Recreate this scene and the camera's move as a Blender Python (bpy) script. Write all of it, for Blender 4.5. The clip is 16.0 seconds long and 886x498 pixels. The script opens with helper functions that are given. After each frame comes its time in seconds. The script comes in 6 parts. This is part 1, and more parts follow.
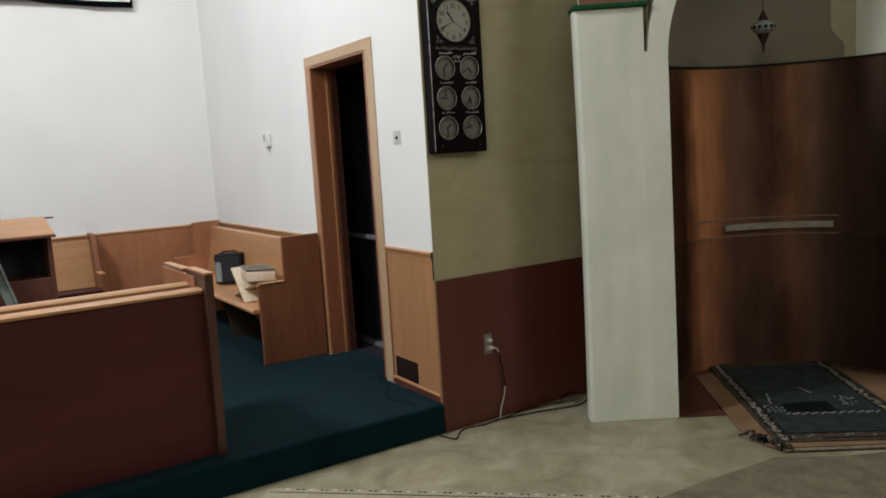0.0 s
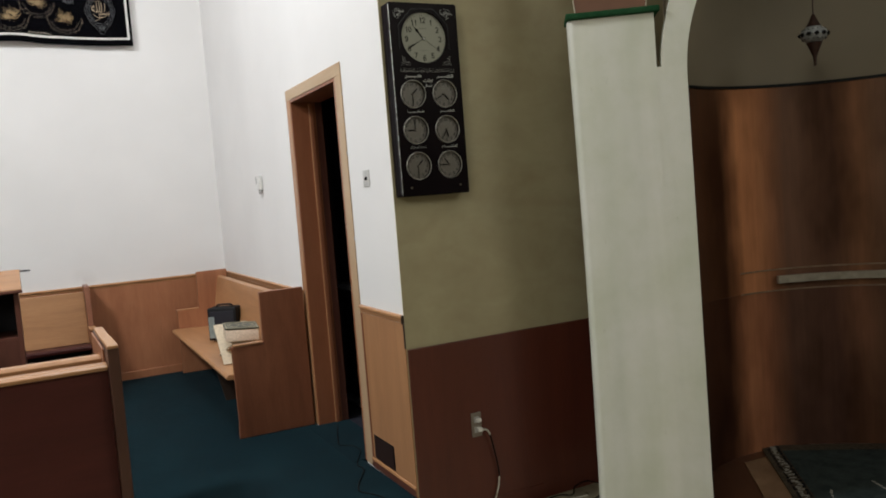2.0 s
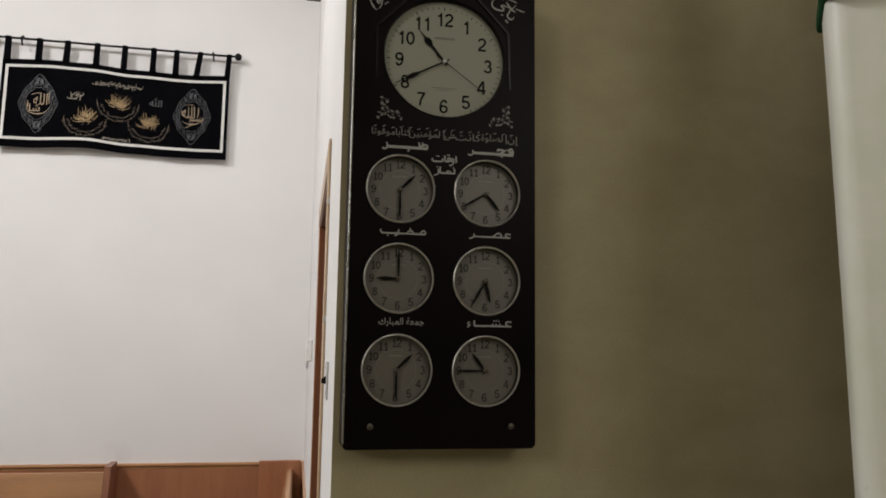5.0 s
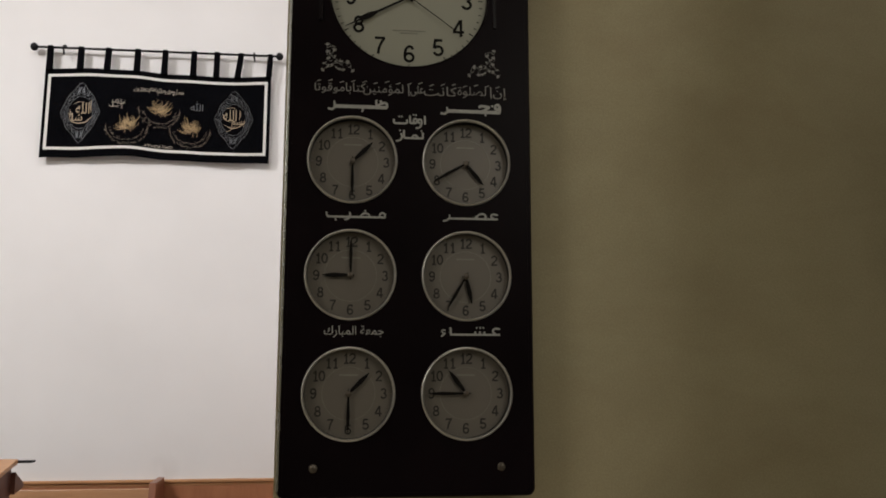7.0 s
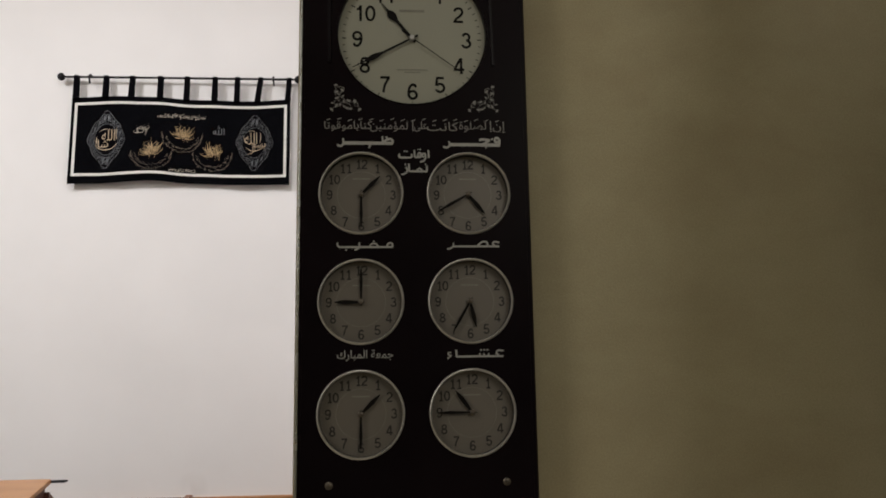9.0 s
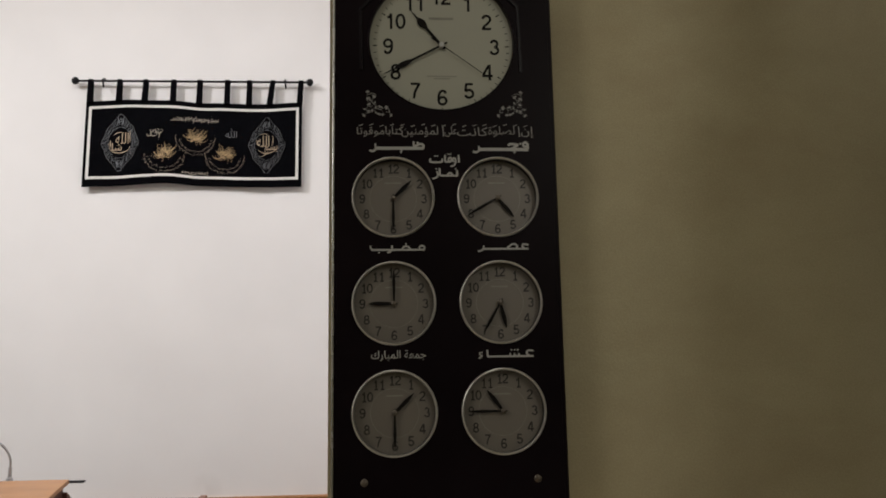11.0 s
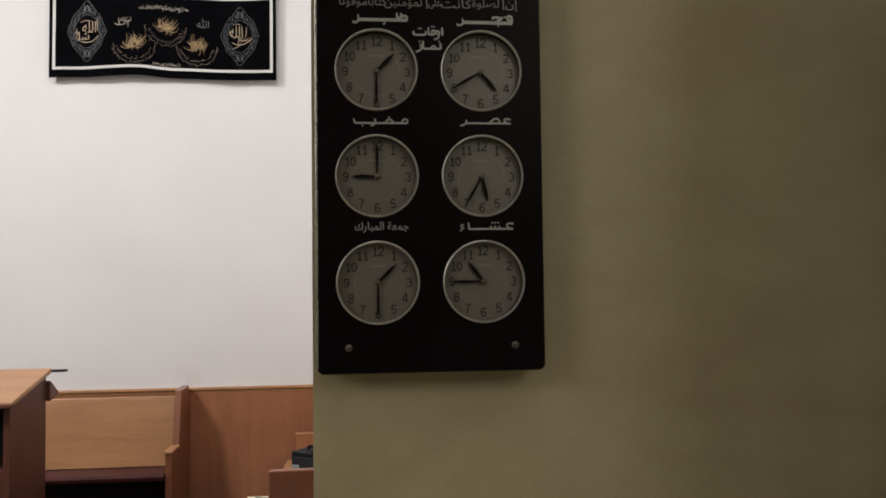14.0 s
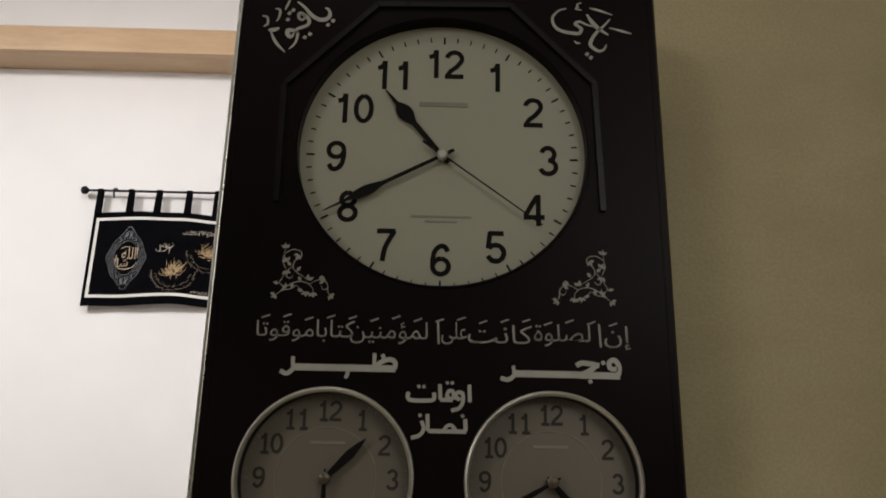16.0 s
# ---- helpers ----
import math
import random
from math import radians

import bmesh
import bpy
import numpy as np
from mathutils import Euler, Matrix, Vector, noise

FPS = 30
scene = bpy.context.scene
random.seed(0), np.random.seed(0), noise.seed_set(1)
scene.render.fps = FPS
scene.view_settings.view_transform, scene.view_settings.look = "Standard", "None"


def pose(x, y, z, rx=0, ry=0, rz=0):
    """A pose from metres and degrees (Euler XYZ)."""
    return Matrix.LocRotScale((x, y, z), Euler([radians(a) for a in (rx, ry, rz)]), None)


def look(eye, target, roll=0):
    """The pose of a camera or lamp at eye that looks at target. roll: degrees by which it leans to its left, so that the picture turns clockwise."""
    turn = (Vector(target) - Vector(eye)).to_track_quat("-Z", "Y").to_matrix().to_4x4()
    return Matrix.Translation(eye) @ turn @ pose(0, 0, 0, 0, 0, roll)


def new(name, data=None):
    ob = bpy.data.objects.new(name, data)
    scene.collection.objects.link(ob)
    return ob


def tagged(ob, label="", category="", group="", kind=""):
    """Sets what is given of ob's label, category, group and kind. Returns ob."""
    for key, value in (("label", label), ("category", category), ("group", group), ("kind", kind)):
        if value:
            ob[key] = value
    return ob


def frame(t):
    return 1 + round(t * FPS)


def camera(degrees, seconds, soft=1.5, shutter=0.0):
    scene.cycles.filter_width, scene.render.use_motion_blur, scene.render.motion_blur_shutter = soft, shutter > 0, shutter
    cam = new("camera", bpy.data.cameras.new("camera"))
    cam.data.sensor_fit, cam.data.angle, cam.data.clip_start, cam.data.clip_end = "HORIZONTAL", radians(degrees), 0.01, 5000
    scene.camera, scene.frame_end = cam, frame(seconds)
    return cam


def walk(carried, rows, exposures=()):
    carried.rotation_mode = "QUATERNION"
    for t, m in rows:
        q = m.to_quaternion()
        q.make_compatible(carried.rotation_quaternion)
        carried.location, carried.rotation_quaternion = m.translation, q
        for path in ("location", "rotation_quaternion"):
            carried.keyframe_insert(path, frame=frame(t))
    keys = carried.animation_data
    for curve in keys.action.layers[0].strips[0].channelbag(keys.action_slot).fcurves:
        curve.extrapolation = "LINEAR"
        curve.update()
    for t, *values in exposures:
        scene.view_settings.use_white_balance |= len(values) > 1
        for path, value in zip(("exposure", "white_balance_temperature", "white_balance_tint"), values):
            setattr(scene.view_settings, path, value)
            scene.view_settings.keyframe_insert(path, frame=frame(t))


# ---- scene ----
cam = camera(58.0, 16.0, soft=1.8, shutter=0.12)
PATH = [
    (0, (0.023, -0.106, 1.574), (1.107, 1.557, 1.331), -3.5),
    (0.5, (0.084, -0.085, 1.56), (1.11, 1.615, 1.322), -4.2),
    (1, (0.263, -0.018, 1.529), (1.282, 1.686, 1.289), -4.1),
    (1.5, (0.604, 0.079, 1.551), (1.584, 1.808, 1.325), -3.9),
    (2, (0.859, 0.278, 1.563), (1.784, 2.046, 1.425), -4.5),
    (2.5, (1.161, 0.564, 1.555), (1.968, 2.393, 1.527), -4.3),
    (3, (1.42, 0.918, 1.577), (2.077, 2.807, 1.572), -3.6),
    (3.5, (1.634, 1.317, 1.607), (2.28, 3.21, 1.632), -3.1),
    (4, (1.897, 1.623, 1.659), (2.531, 3.515, 1.8), -2.2),
    (4.2, (1.975, 1.729, 1.672), (2.562, 3.631, 1.876), -1.5),
    (6.3, (2.48, 2.432, 1.754), (2.712, 4.398, 2.04), 0.6),
    (6.5, (2.474, 2.43, 1.747), (2.695, 4.398, 2.029), 0.3),
    (7, (2.469, 2.415, 1.735), (2.676, 4.384, 2.018), 0.1),
    (7.5, (2.477, 2.379, 1.745), (2.666, 4.348, 2.039), -0.3),
    (8, (2.491, 2.359, 1.746), (2.662, 4.327, 2.059), -0.5),
    (10.5, (2.467, 2.334, 1.744), (2.603, 4.304, 2.061), -1.1),
    (11, (2.45, 2.322, 1.744), (2.585, 4.292, 2.062), -1.0),
    (11.5, (2.433, 2.316, 1.744), (2.567, 4.286, 2.061), -1.1),
    (12, (2.435, 2.316, 1.744), (2.568, 4.286, 2.062), -1.1),
    (12.5, (2.441, 2.311, 1.745), (2.573, 4.281, 2.061), -1.0),
    (13, (2.442, 2.295, 1.737), (2.574, 4.273, 2.005), -0.4),
    (13.5, (2.439, 2.285, 1.726), (2.587, 4.271, 1.912), -0.6),
    (14, (2.438, 2.308, 1.697), (2.632, 4.297, 1.775), -0.7),
    (14.5, (2.432, 2.42, 1.688), (2.61, 4.409, 1.784), -0.5),
    (15, (2.498, 2.665, 1.89), (2.527, 4.642, 2.19), 0.6),
    (15.5, (2.533, 2.847, 1.965), (2.516, 4.785, 2.46), 1.4),
    (16, (2.53, 2.928, 2.006), (2.551, 4.841, 2.589), 1.1),
]
walk(cam, [(t, look(eye, target, roll)) for t, eye, target, roll in PATH],
     [(0, 0.14, 6100, 4), (1.5, 0.19, 6200, 5), (2, 0.12, 6200, 5), (2.5, 0.05, 6250, 4), (3, -0.20, 6300, 2), (3.5, -0.15, 6400, 3), (4.2, -0.11, 6450, 6), (6.5, -0.05, 6500, 10), (13.5, -0.03, 6450, 10), (14.5, 0.12, 6450, 11), (15, 0.11, 6450, 10), (16, 0.12, 6500, 10)])

# ---- light ----
world = bpy.data.worlds.new("world")
scene.world = world
world.use_nodes = True
world.node_tree.nodes["Background"].inputs[0].default_value = (1.0, 0.9, 0.75, 1)
world.node_tree.nodes["Background"].inputs[1].default_value = 0.02


def ceiling_lamp(name, at, target, size, power, colour):
    d = bpy.data.lights.new(name, "AREA")
    d.shape, d.size, d.size_y, d.energy, d.color = "RECTANGLE", size[0], size[1], power, colour
    ob = new(name, d)
    ob.matrix_world = look(at, target)
    return ob


ceiling_lamp("platform_lamp", (-1.5, 4.2, 5.1), (0.3, 4.6, 1.5), (0.7, 0.7), 172, (1.0, 0.970, 0.975))
ceiling_lamp("platform_lamp", (1.25, 4.75, 5.15), (1.7, 4.9, 1.5), (0.9, 0.9), 44, (1.0, 0.970, 0.975))
ceiling_lamp("hall_light", (-3.2, -2.4, 4.6), (2.8, 3.2, 1.5), (2.2, 2.2), 96, (1.0, 0.945, 0.835))
# Weak unseen fill, added to brighten the floor.
ceiling_lamp("hall_light", (2.1, 1.0, 5.1), (2.3, 1.9, 0.0), (1.2, 1.2), 12, (1.0, 0.945, 0.835))
ceiling_lamp("hall_light", (5.0, -2.8, 4.3), (3.4, 2.8, 1.2), (2.0, 2.0), 50, (1.0, 0.945, 0.835))

# ---- materials ----
def nodes_of(name):
    m = bpy.data.materials.new(name)
    m.use_nodes = True
    t = m.node_tree
    return m, t, t.nodes, t.links, t.nodes["Principled BSDF"]


def coords(t, scale):
    tc = t.nodes.new("ShaderNodeTexCoord")
    mp = t.nodes.new("ShaderNodeMapping")
    mp.inputs["Scale"].default_value = scale
    t.links.new(tc.outputs["Object"], mp.inputs["Vector"])
    return mp.outputs["Vector"]


def noise_node(t, vec, scale, detail=4.0, rough=0.55, distortion=0.0):
    n = t.nodes.new("ShaderNodeTexNoise")
    n.inputs["Scale"].default_value, n.inputs["Detail"].default_value = scale, detail
    n.inputs["Roughness"].default_value, n.inputs["Distortion"].default_value = rough, distortion
    t.links.new(vec, n.inputs["Vector"])
    return n.outputs["Fac"]


def ramp(t, fac, stops):
    r = t.nodes.new("ShaderNodeValToRGB")
    el = r.color_ramp.elements
    while len(el) < len(stops):
        el.new(0.5)
    for e, (p, c) in zip(el, stops):
        e.position, e.color = p, (*c, 1)
    t.links.new(fac, r.inputs["Fac"])
    return r.outputs["Color"]


def mixed(t, fac, a, b, mode="MIX"):
    m = t.nodes.new("ShaderNodeMix")
    m.data_type, m.blend_type = "RGBA", mode
    for sock, val in ((m.inputs[0], fac), (m.inputs[6], a), (m.inputs[7], b)):
        if isinstance(val, (int, float)):
            sock.default_value = val
        elif isinstance(val, tuple):
            sock.default_value = (*val, 1)
        else:
            t.links.new(val, sock)
    return m.outputs[2]


def bumped(t, bsdf, fac, strength, distance):
    b = t.nodes.new("ShaderNodeBump")
    b.inputs["Strength"].default_value, b.inputs["Distance"].default_value = strength, distance
    t.links.new(fac, b.inputs["Height"])
    t.links.new(b.outputs["Normal"], bsdf.inputs["Normal"])


def rough_from(t, bsdf, fac, lo, hi):
    r = t.nodes.new("ShaderNodeMapRange")
    r.inputs["To Min"].default_value, r.inputs["To Max"].default_value = lo, hi
    t.links.new(fac, r.inputs["Value"])
    t.links.new(r.outputs["Result"], bsdf.inputs["Roughness"])


def paint(name, colour, var=0.05, rough=0.6, bump=0.15, grain=140.0, mottle=0.0, cloudy=0.0):
    m, t, n, l, b = nodes_of(name)
    v = coords(t, (1, 1, 1))
    big, fine = noise_node(t, v, 1.3, 3), noise_node(t, v, grain, 3)
    dark = tuple(c * (1 - 2 * var) for c in colour)
    light = tuple(min(1, c * (1 + var)) for c in colour)
    base = ramp(t, big, [(0.3, dark), (0.7, light)])
    if mottle:
        base = mixed(t, mottle, base, ramp(t, noise_node(t, v, grain * 1.4, 2, 0.6), [(0.34, (0.55, 0.53, 0.48)), (0.66, (1.18, 1.18, 1.18))]), "MULTIPLY")
        base = mixed(t, mottle, base, ramp(t, noise_node(t, v, 11.0, 4, 0.6), [(0.35, (0.78, 0.77, 0.74)), (0.6, (1, 1, 1))]), "MULTIPLY")
    if cloudy:
        base = mixed(t, cloudy, base, ramp(t, noise_node(t, coords(t, (1, 1, 1.9)), 2.6, 5, 0.6, 0.6), [(0.32, (0.80, 0.74, 0.70)), (0.62, (1.05, 1.06, 1.06))]), "MULTIPLY")
    l.new(base, b.inputs["Base Color"])
    rough_from(t, b, big, rough - 0.06, rough + 0.08)
    bumped(t, b, fine, bump, 0.002)
    return m


def wood(name, dark, mid, light, axis="z", rough=0.38, coat=0.2, scale=1.0, tint=0.3):
    m, t, n, l, b = nodes_of(name)
    st = {"x": (0.8, 6, 6), "y": (6, 0.8, 6), "z": (6, 6, 0.8)}[axis]
    v = coords(t, tuple(q * scale for q in st))
    info = n.new("ShaderNodeObjectInfo")
    off = n.new("ShaderNodeVectorMath")
    off.operation = "ADD"
    sc = n.new("ShaderNodeMath")
    sc.operation = "MULTIPLY"
    sc.inputs[1].default_value = 7.0
    l.new(info.outputs["Random"], sc.inputs[0])
    l.new(v, off.inputs[0])
    l.new(sc.outputs[0], off.inputs[1])
    v = off.outputs[0]
    figure = noise_node(t, v, 1.6, 5, 0.6, 1.2)
    pores = noise_node(t, v, 14.0, 4, 0.7)
    wide = noise_node(t, coords(t, (1, 1, 1)), 2.6, 4, 0.6, 0.5)
    base = ramp(t, figure, [(0.15, dark), (0.5, mid), (0.88, light)])
    base = mixed(t, 0.16, base, ramp(t, pores, [(0.35, dark), (0.6, light)]), "MIX")
    base = mixed(t, tint, base, ramp(t, wide, [(0.3, (0.72, 0.70, 0.68)), (0.7, (1, 1, 1))]), "MULTIPLY")
    l.new(base, b.inputs["Base Color"])
    rough_from(t, b, pores, rough - 0.08, rough + 0.12)
    b.inputs["Coat Weight"].default_value, b.inputs["Coat Roughness"].default_value = coat, 0.25
    bumped(t, b, pores, 0.12, 0.001)
    return m


def plain(name, colour, rough=0.5, metal=0.0, coat=0.0, var=0.12, scale=40.0, bump=0.05):
    m, t, n, l, b = nodes_of(name)
    f = noise_node(t, coords(t, (1, 1, 1)), scale, 4)
    l.new(ramp(t, f, [(0.3, tuple(c * (1 - var) for c in colour)), (0.7, tuple(min(1, c * (1 + var)) for c in colour))]), b.inputs["Base Color"])
    rough_from(t, b, f, max(0.02, rough - 0.05), rough + 0.08)
    b.inputs["Metallic"].default_value, b.inputs["Coat Weight"].default_value = metal, coat
    bumped(t, b, f, bump, 0.001)
    return m


def cloth(name, a, b_, scale=260.0, rough=0.95, bump=0.5, dist=0.003, blotch=2.5):
    m, t, n, l, b = nodes_of(name)
    v = coords(t, (1, 1, 1))
    fine, big = noise_node(t, v, scale, 3, 0.7), noise_node(t, v, blotch, 4, 0.6)
    col = mixed(t, 0.5, ramp(t, fine, [(0.3, a), (0.7, b_)]), ramp(t, big, [(0.35, a), (0.65, b_)]))
    l.new(col, b.inputs["Base Color"])
    b.inputs["Roughness"].default_value = rough
    b.inputs["Sheen Weight"].default_value = 0.0
    b.inputs["Specular IOR Level"].default_value = 0.08
    bumped(t, b, fine, bump, dist)
    return m


def vinyl(name):
    """Cream sheet flooring with a marbled print, worn and lightly polished."""
    m, t, n, l, b = nodes_of(name)
    v = coords(t, (1, 1, 1))
    cloud = noise_node(t, v, 3.2, 6, 0.62, 0.8)
    vein = noise_node(t, v, 5.0, 5, 0.6, 0.9)
    spots = noise_node(t, v, 60.0, 3)
    base = ramp(t, cloud, [(0.28, (0.180, 0.155, 0.100)), (0.5, (0.290, 0.260, 0.177)), (0.72, (0.385, 0.356, 0.258))])
    lines = ramp(t, vein, [(0.42, (1, 1, 1)), (0.495, (0.66, 0.61, 0.52)), (0.56, (1, 1, 1))])
    base = mixed(t, 0.28, base, lines, "MULTIPLY")
    base = mixed(t, 0.14, base, ramp(t, spots, [(0.35, (0.7, 0.67, 0.6)), (0.65, (1, 1, 1))]), "MULTIPLY")
    l.new(base, b.inputs["Base Color"])
    rough_from(t, b, cloud, 0.20, 0.44)
    bumped(t, b, spots, 0.08, 0.001)
    return m


def niche_wood(name, tone=(1, 1, 1)):
    """Dark varnished veneer sheets, bent round the niche; two orange gloss streaks are painted into the colour."""
    m, t, n, l, b = nodes_of(name)
    streak, fine = noise_node(t, coords(t, (4, 4, 0.3)), 1.2, 3, 0.5, 0.4), noise_node(t, coords(t, (24, 24, 1.2)), 2.0, 4, 0.7)
    cloud = noise_node(t, coords(t, (2.2, 2.2, 0.9)), 1.6, 3, 0.6)
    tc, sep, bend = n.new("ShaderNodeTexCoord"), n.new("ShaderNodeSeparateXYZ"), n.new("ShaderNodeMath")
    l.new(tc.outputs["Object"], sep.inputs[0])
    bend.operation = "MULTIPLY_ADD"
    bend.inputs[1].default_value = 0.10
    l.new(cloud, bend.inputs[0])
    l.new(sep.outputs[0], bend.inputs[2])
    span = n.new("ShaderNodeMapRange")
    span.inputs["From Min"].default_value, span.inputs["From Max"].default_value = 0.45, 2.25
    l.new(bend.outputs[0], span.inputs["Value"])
    # Upright bands across the niche: painted lamp streaks with darker colour between and beyond.
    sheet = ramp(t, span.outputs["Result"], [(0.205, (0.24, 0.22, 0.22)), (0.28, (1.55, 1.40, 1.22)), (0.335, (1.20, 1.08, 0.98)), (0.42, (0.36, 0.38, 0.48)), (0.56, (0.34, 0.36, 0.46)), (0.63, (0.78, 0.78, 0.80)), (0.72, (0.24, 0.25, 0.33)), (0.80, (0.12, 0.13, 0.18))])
    base = ramp(t, streak, [(0.2, (0.25, 0.125, 0.068)), (0.55, (0.315, 0.162, 0.090)), (0.85, (0.38, 0.200, 0.112))])
    base = mixed(t, 0.2, base, ramp(t, fine, [(0.35, (0.15, 0.064, 0.03)), (0.65, (0.40, 0.185, 0.088))]))
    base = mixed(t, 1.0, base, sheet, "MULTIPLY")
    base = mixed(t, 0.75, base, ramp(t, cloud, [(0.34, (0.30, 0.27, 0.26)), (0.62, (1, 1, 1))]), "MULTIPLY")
    base = mixed(t, 1.0, base, ramp(t, fine, [(0.0, tone), (1.0, tone)]), "MULTIPLY")
    l.new(base, b.inputs["Base Color"])
    rough_from(t, b, fine, 0.30, 0.42)
    b.inputs["Specular IOR Level"].default_value = 0.34
    b.inputs["Specular Tint"].default_value = (1.0, 0.62, 0.40, 1)
    b.inputs["Anisotropic"].default_value = 0.8
    up = n.new("ShaderNodeCombineXYZ")
    up.inputs[2].default_value = 1.0
    l.new(up.outputs[0], b.inputs["Tangent"])
    bumped(t, b, streak, 0.08, 0.010)
    return m


def board_paint(name):
    """Off-white gloss paint on boards, with faint upright smears and handling marks."""
    m, t, n, l, b = nodes_of(name)
    smear = noise_node(t, coords(t, (4, 4, 0.4)), 1.3, 3, 0.5, 0.3)
    spots = noise_node(t, coords(t, (1, 1, 1)), 7.0, 5, 0.65)
    marks = noise_node(t, coords(t, (1, 1, 0.4)), 26.0, 4, 0.7)
    base = ramp(t, smear, [(0.3, (0.625, 0.628, 0.560)), (0.7, (0.745, 0.730, 0.672))])
    cloud = noise_node(t, coords(t, (1.6, 1.6, 1.0)), 1.5, 3, 0.55, 0.3)
    base = mixed(t, 0.8, base, ramp(t, cloud, [(0.36, (0.87, 0.90, 0.81)), (0.60, (1, 1, 1))]), "MULTIPLY")
    base = mixed(t, 0.5, base, ramp(t, spots, [(0.3, (0.86, 0.88, 0.81)), (0.6, (1, 1, 1))]), "MULTIPLY")
    base = mixed(t, 0.35, base, ramp(t, marks, [(0.26, (0.6, 0.58, 0.5)), (0.36, (1, 1, 1))]), "MULTIPLY")
    l.new(base, b.inputs["Base Color"])
    rough_from(t, b, spots, 0.36, 0.52)
    bumped(t, b, marks, 0.05, 0.002)
    return m


WHITE = paint("white_wall_paint", (0.80, 0.785, 0.775), 0.02, 0.75, 0.1)
GREYMARKED = paint("white_wall_paint_marked", (0.80, 0.785, 0.775), 0.02, 0.75, 0.1)


def smudge(m, at, size):
    """A soft, patchy grey mark on a painted wall."""
    t = m.node_tree
    b = t.nodes["Principled BSDF"]
    under = b.inputs["Base Color"].links[0].from_socket
    v = coords(t, (1, 1, 1))
    sub, ln = t.nodes.new("ShaderNodeVectorMath"), t.nodes.new("ShaderNodeVectorMath")
    sub.operation, ln.operation = "SUBTRACT", "LENGTH"
    sub.inputs[1].default_value = at
    t.links.new(v, sub.inputs[0])
    t.links.new(sub.outputs[0], ln.inputs[0])
    near = ramp(t, ln.outputs["Value"], [(0.0, (1, 1, 1)), (size, (0, 0, 0))])
    worn = ramp(t, noise_node(t, coords(t, (1.0, 1, 0.6)), 6.0, 2, 0.5, 0.0), [(0.30, (0, 0, 0)), (0.75, (0.45, 0.45, 0.45))])
    t.links.new(mixed(t, mixed(t, 1.0, near, worn, "MULTIPLY"), under, (0.42, 0.39, 0.36)), b.inputs["Base Color"])


smudge(GREYMARKED, (1.285, 7.66, 1.075), 0.11)
CEIL = paint("ceiling_paint", (0.78, 0.76, 0.73), 0.03, 0.85, 0.1)
BEIGE = paint("beige_wall_paint", (0.428, 0.378, 0.237), 0.06, 0.6, 0.22, 260.0, 0.22, 0.5)
# Colour lowered to carry the shade inside the niche.
SHADE = paint("niche_wall_in_shade", (0.205, 0.172, 0.122), 0.08, 0.7, 0.2)
BOARD = board_paint("white_board_paint")
BROWN = wood("brown_wall_panel", (0.0660, 0.0150, 0.0084), (0.0970, 0.0226, 0.0128), (0.1290, 0.0318, 0.0180), "z", 0.42, 0.15, 0.5)
LADDER = plain("worn_aluminium", (0.19, 0.22, 0.20), 0.45, 0.3, 0.0, 0.2, 12.0)
OAK = wood("honey_oak", (0.2972, 0.1399, 0.0621), (0.3959, 0.1963, 0.0880), (0.4957, 0.2644, 0.1252), "z", 0.42, 0.25)
OAK_X = wood("honey_oak_lengthwise", (0.3033, 0.1441, 0.0621), (0.4152, 0.2080, 0.0900), (0.5170, 0.2770, 0.1252), "x", 0.40, 0.25)
OAK_Y = wood("honey_oak_across", (0.3218, 0.1534, 0.0665), (0.4410, 0.2216, 0.0963), (0.5490, 0.2943, 0.1343), "y", 0.40, 0.25)
REDOAK = wood("red_stained_oak", (0.1610, 0.0529, 0.0242), (0.2254, 0.0794, 0.0368), (0.2875, 0.1092, 0.0529), "z", 0.4, 0.25)
MIDOAK = wood("warm_stained_oak", (0.2733, 0.1037, 0.0488), (0.3623, 0.1488, 0.0708), (0.4529, 0.2001, 0.0976), "z", 0.4, 0.25, 0.8, 0.5)
REDOAK_X = wood("dark_red_oak_lengthwise", (0.0470, 0.0114, 0.0096), (0.0717, 0.0164, 0.0132), (0.1008, 0.0241, 0.0190), "x", 0.5, 0.0, 0.5, 0.5)
REDOAK_X.node_tree.nodes["Principled BSDF"].inputs["Specular IOR Level"].default_value = 0.25
JAMB = wood("red_brown_jamb", (0.215, 0.070, 0.030), (0.285, 0.102, 0.045), (0.345, 0.134, 0.063), "z", 0.4, 0.25)
DARKOAK = wood("dark_red_oak", (0.0700, 0.0225, 0.0135), (0.1000, 0.0330, 0.0200), (0.1350, 0.0460, 0.0280), "z", 0.42, 0.15)
# Dark tone carries the shade on the pew end turned from the lamps.
PEWEND = wood("shaded_pew_end", (0.0480, 0.0165, 0.0095), (0.0720, 0.0260, 0.0150), (0.0960, 0.0370, 0.0215), "z", 0.42, 0.12)
PINE = wood("pale_trim_wood", (0.42, 0.27, 0.145), (0.52, 0.35, 0.20), (0.60, 0.43, 0.26), "x", 0.45, 0.2)
CASING_Z = wood("casing_wood_upright", (0.40, 0.262, 0.145), (0.48, 0.332, 0.198), (0.55, 0.400, 0.252), "z", 0.45, 0.2)
CASING_Y = wood("casing_wood_across", (0.40, 0.262, 0.145), (0.48, 0.332, 0.198), (0.55, 0.400, 0.252), "y", 0.45, 0.2)
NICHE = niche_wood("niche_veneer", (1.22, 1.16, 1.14))
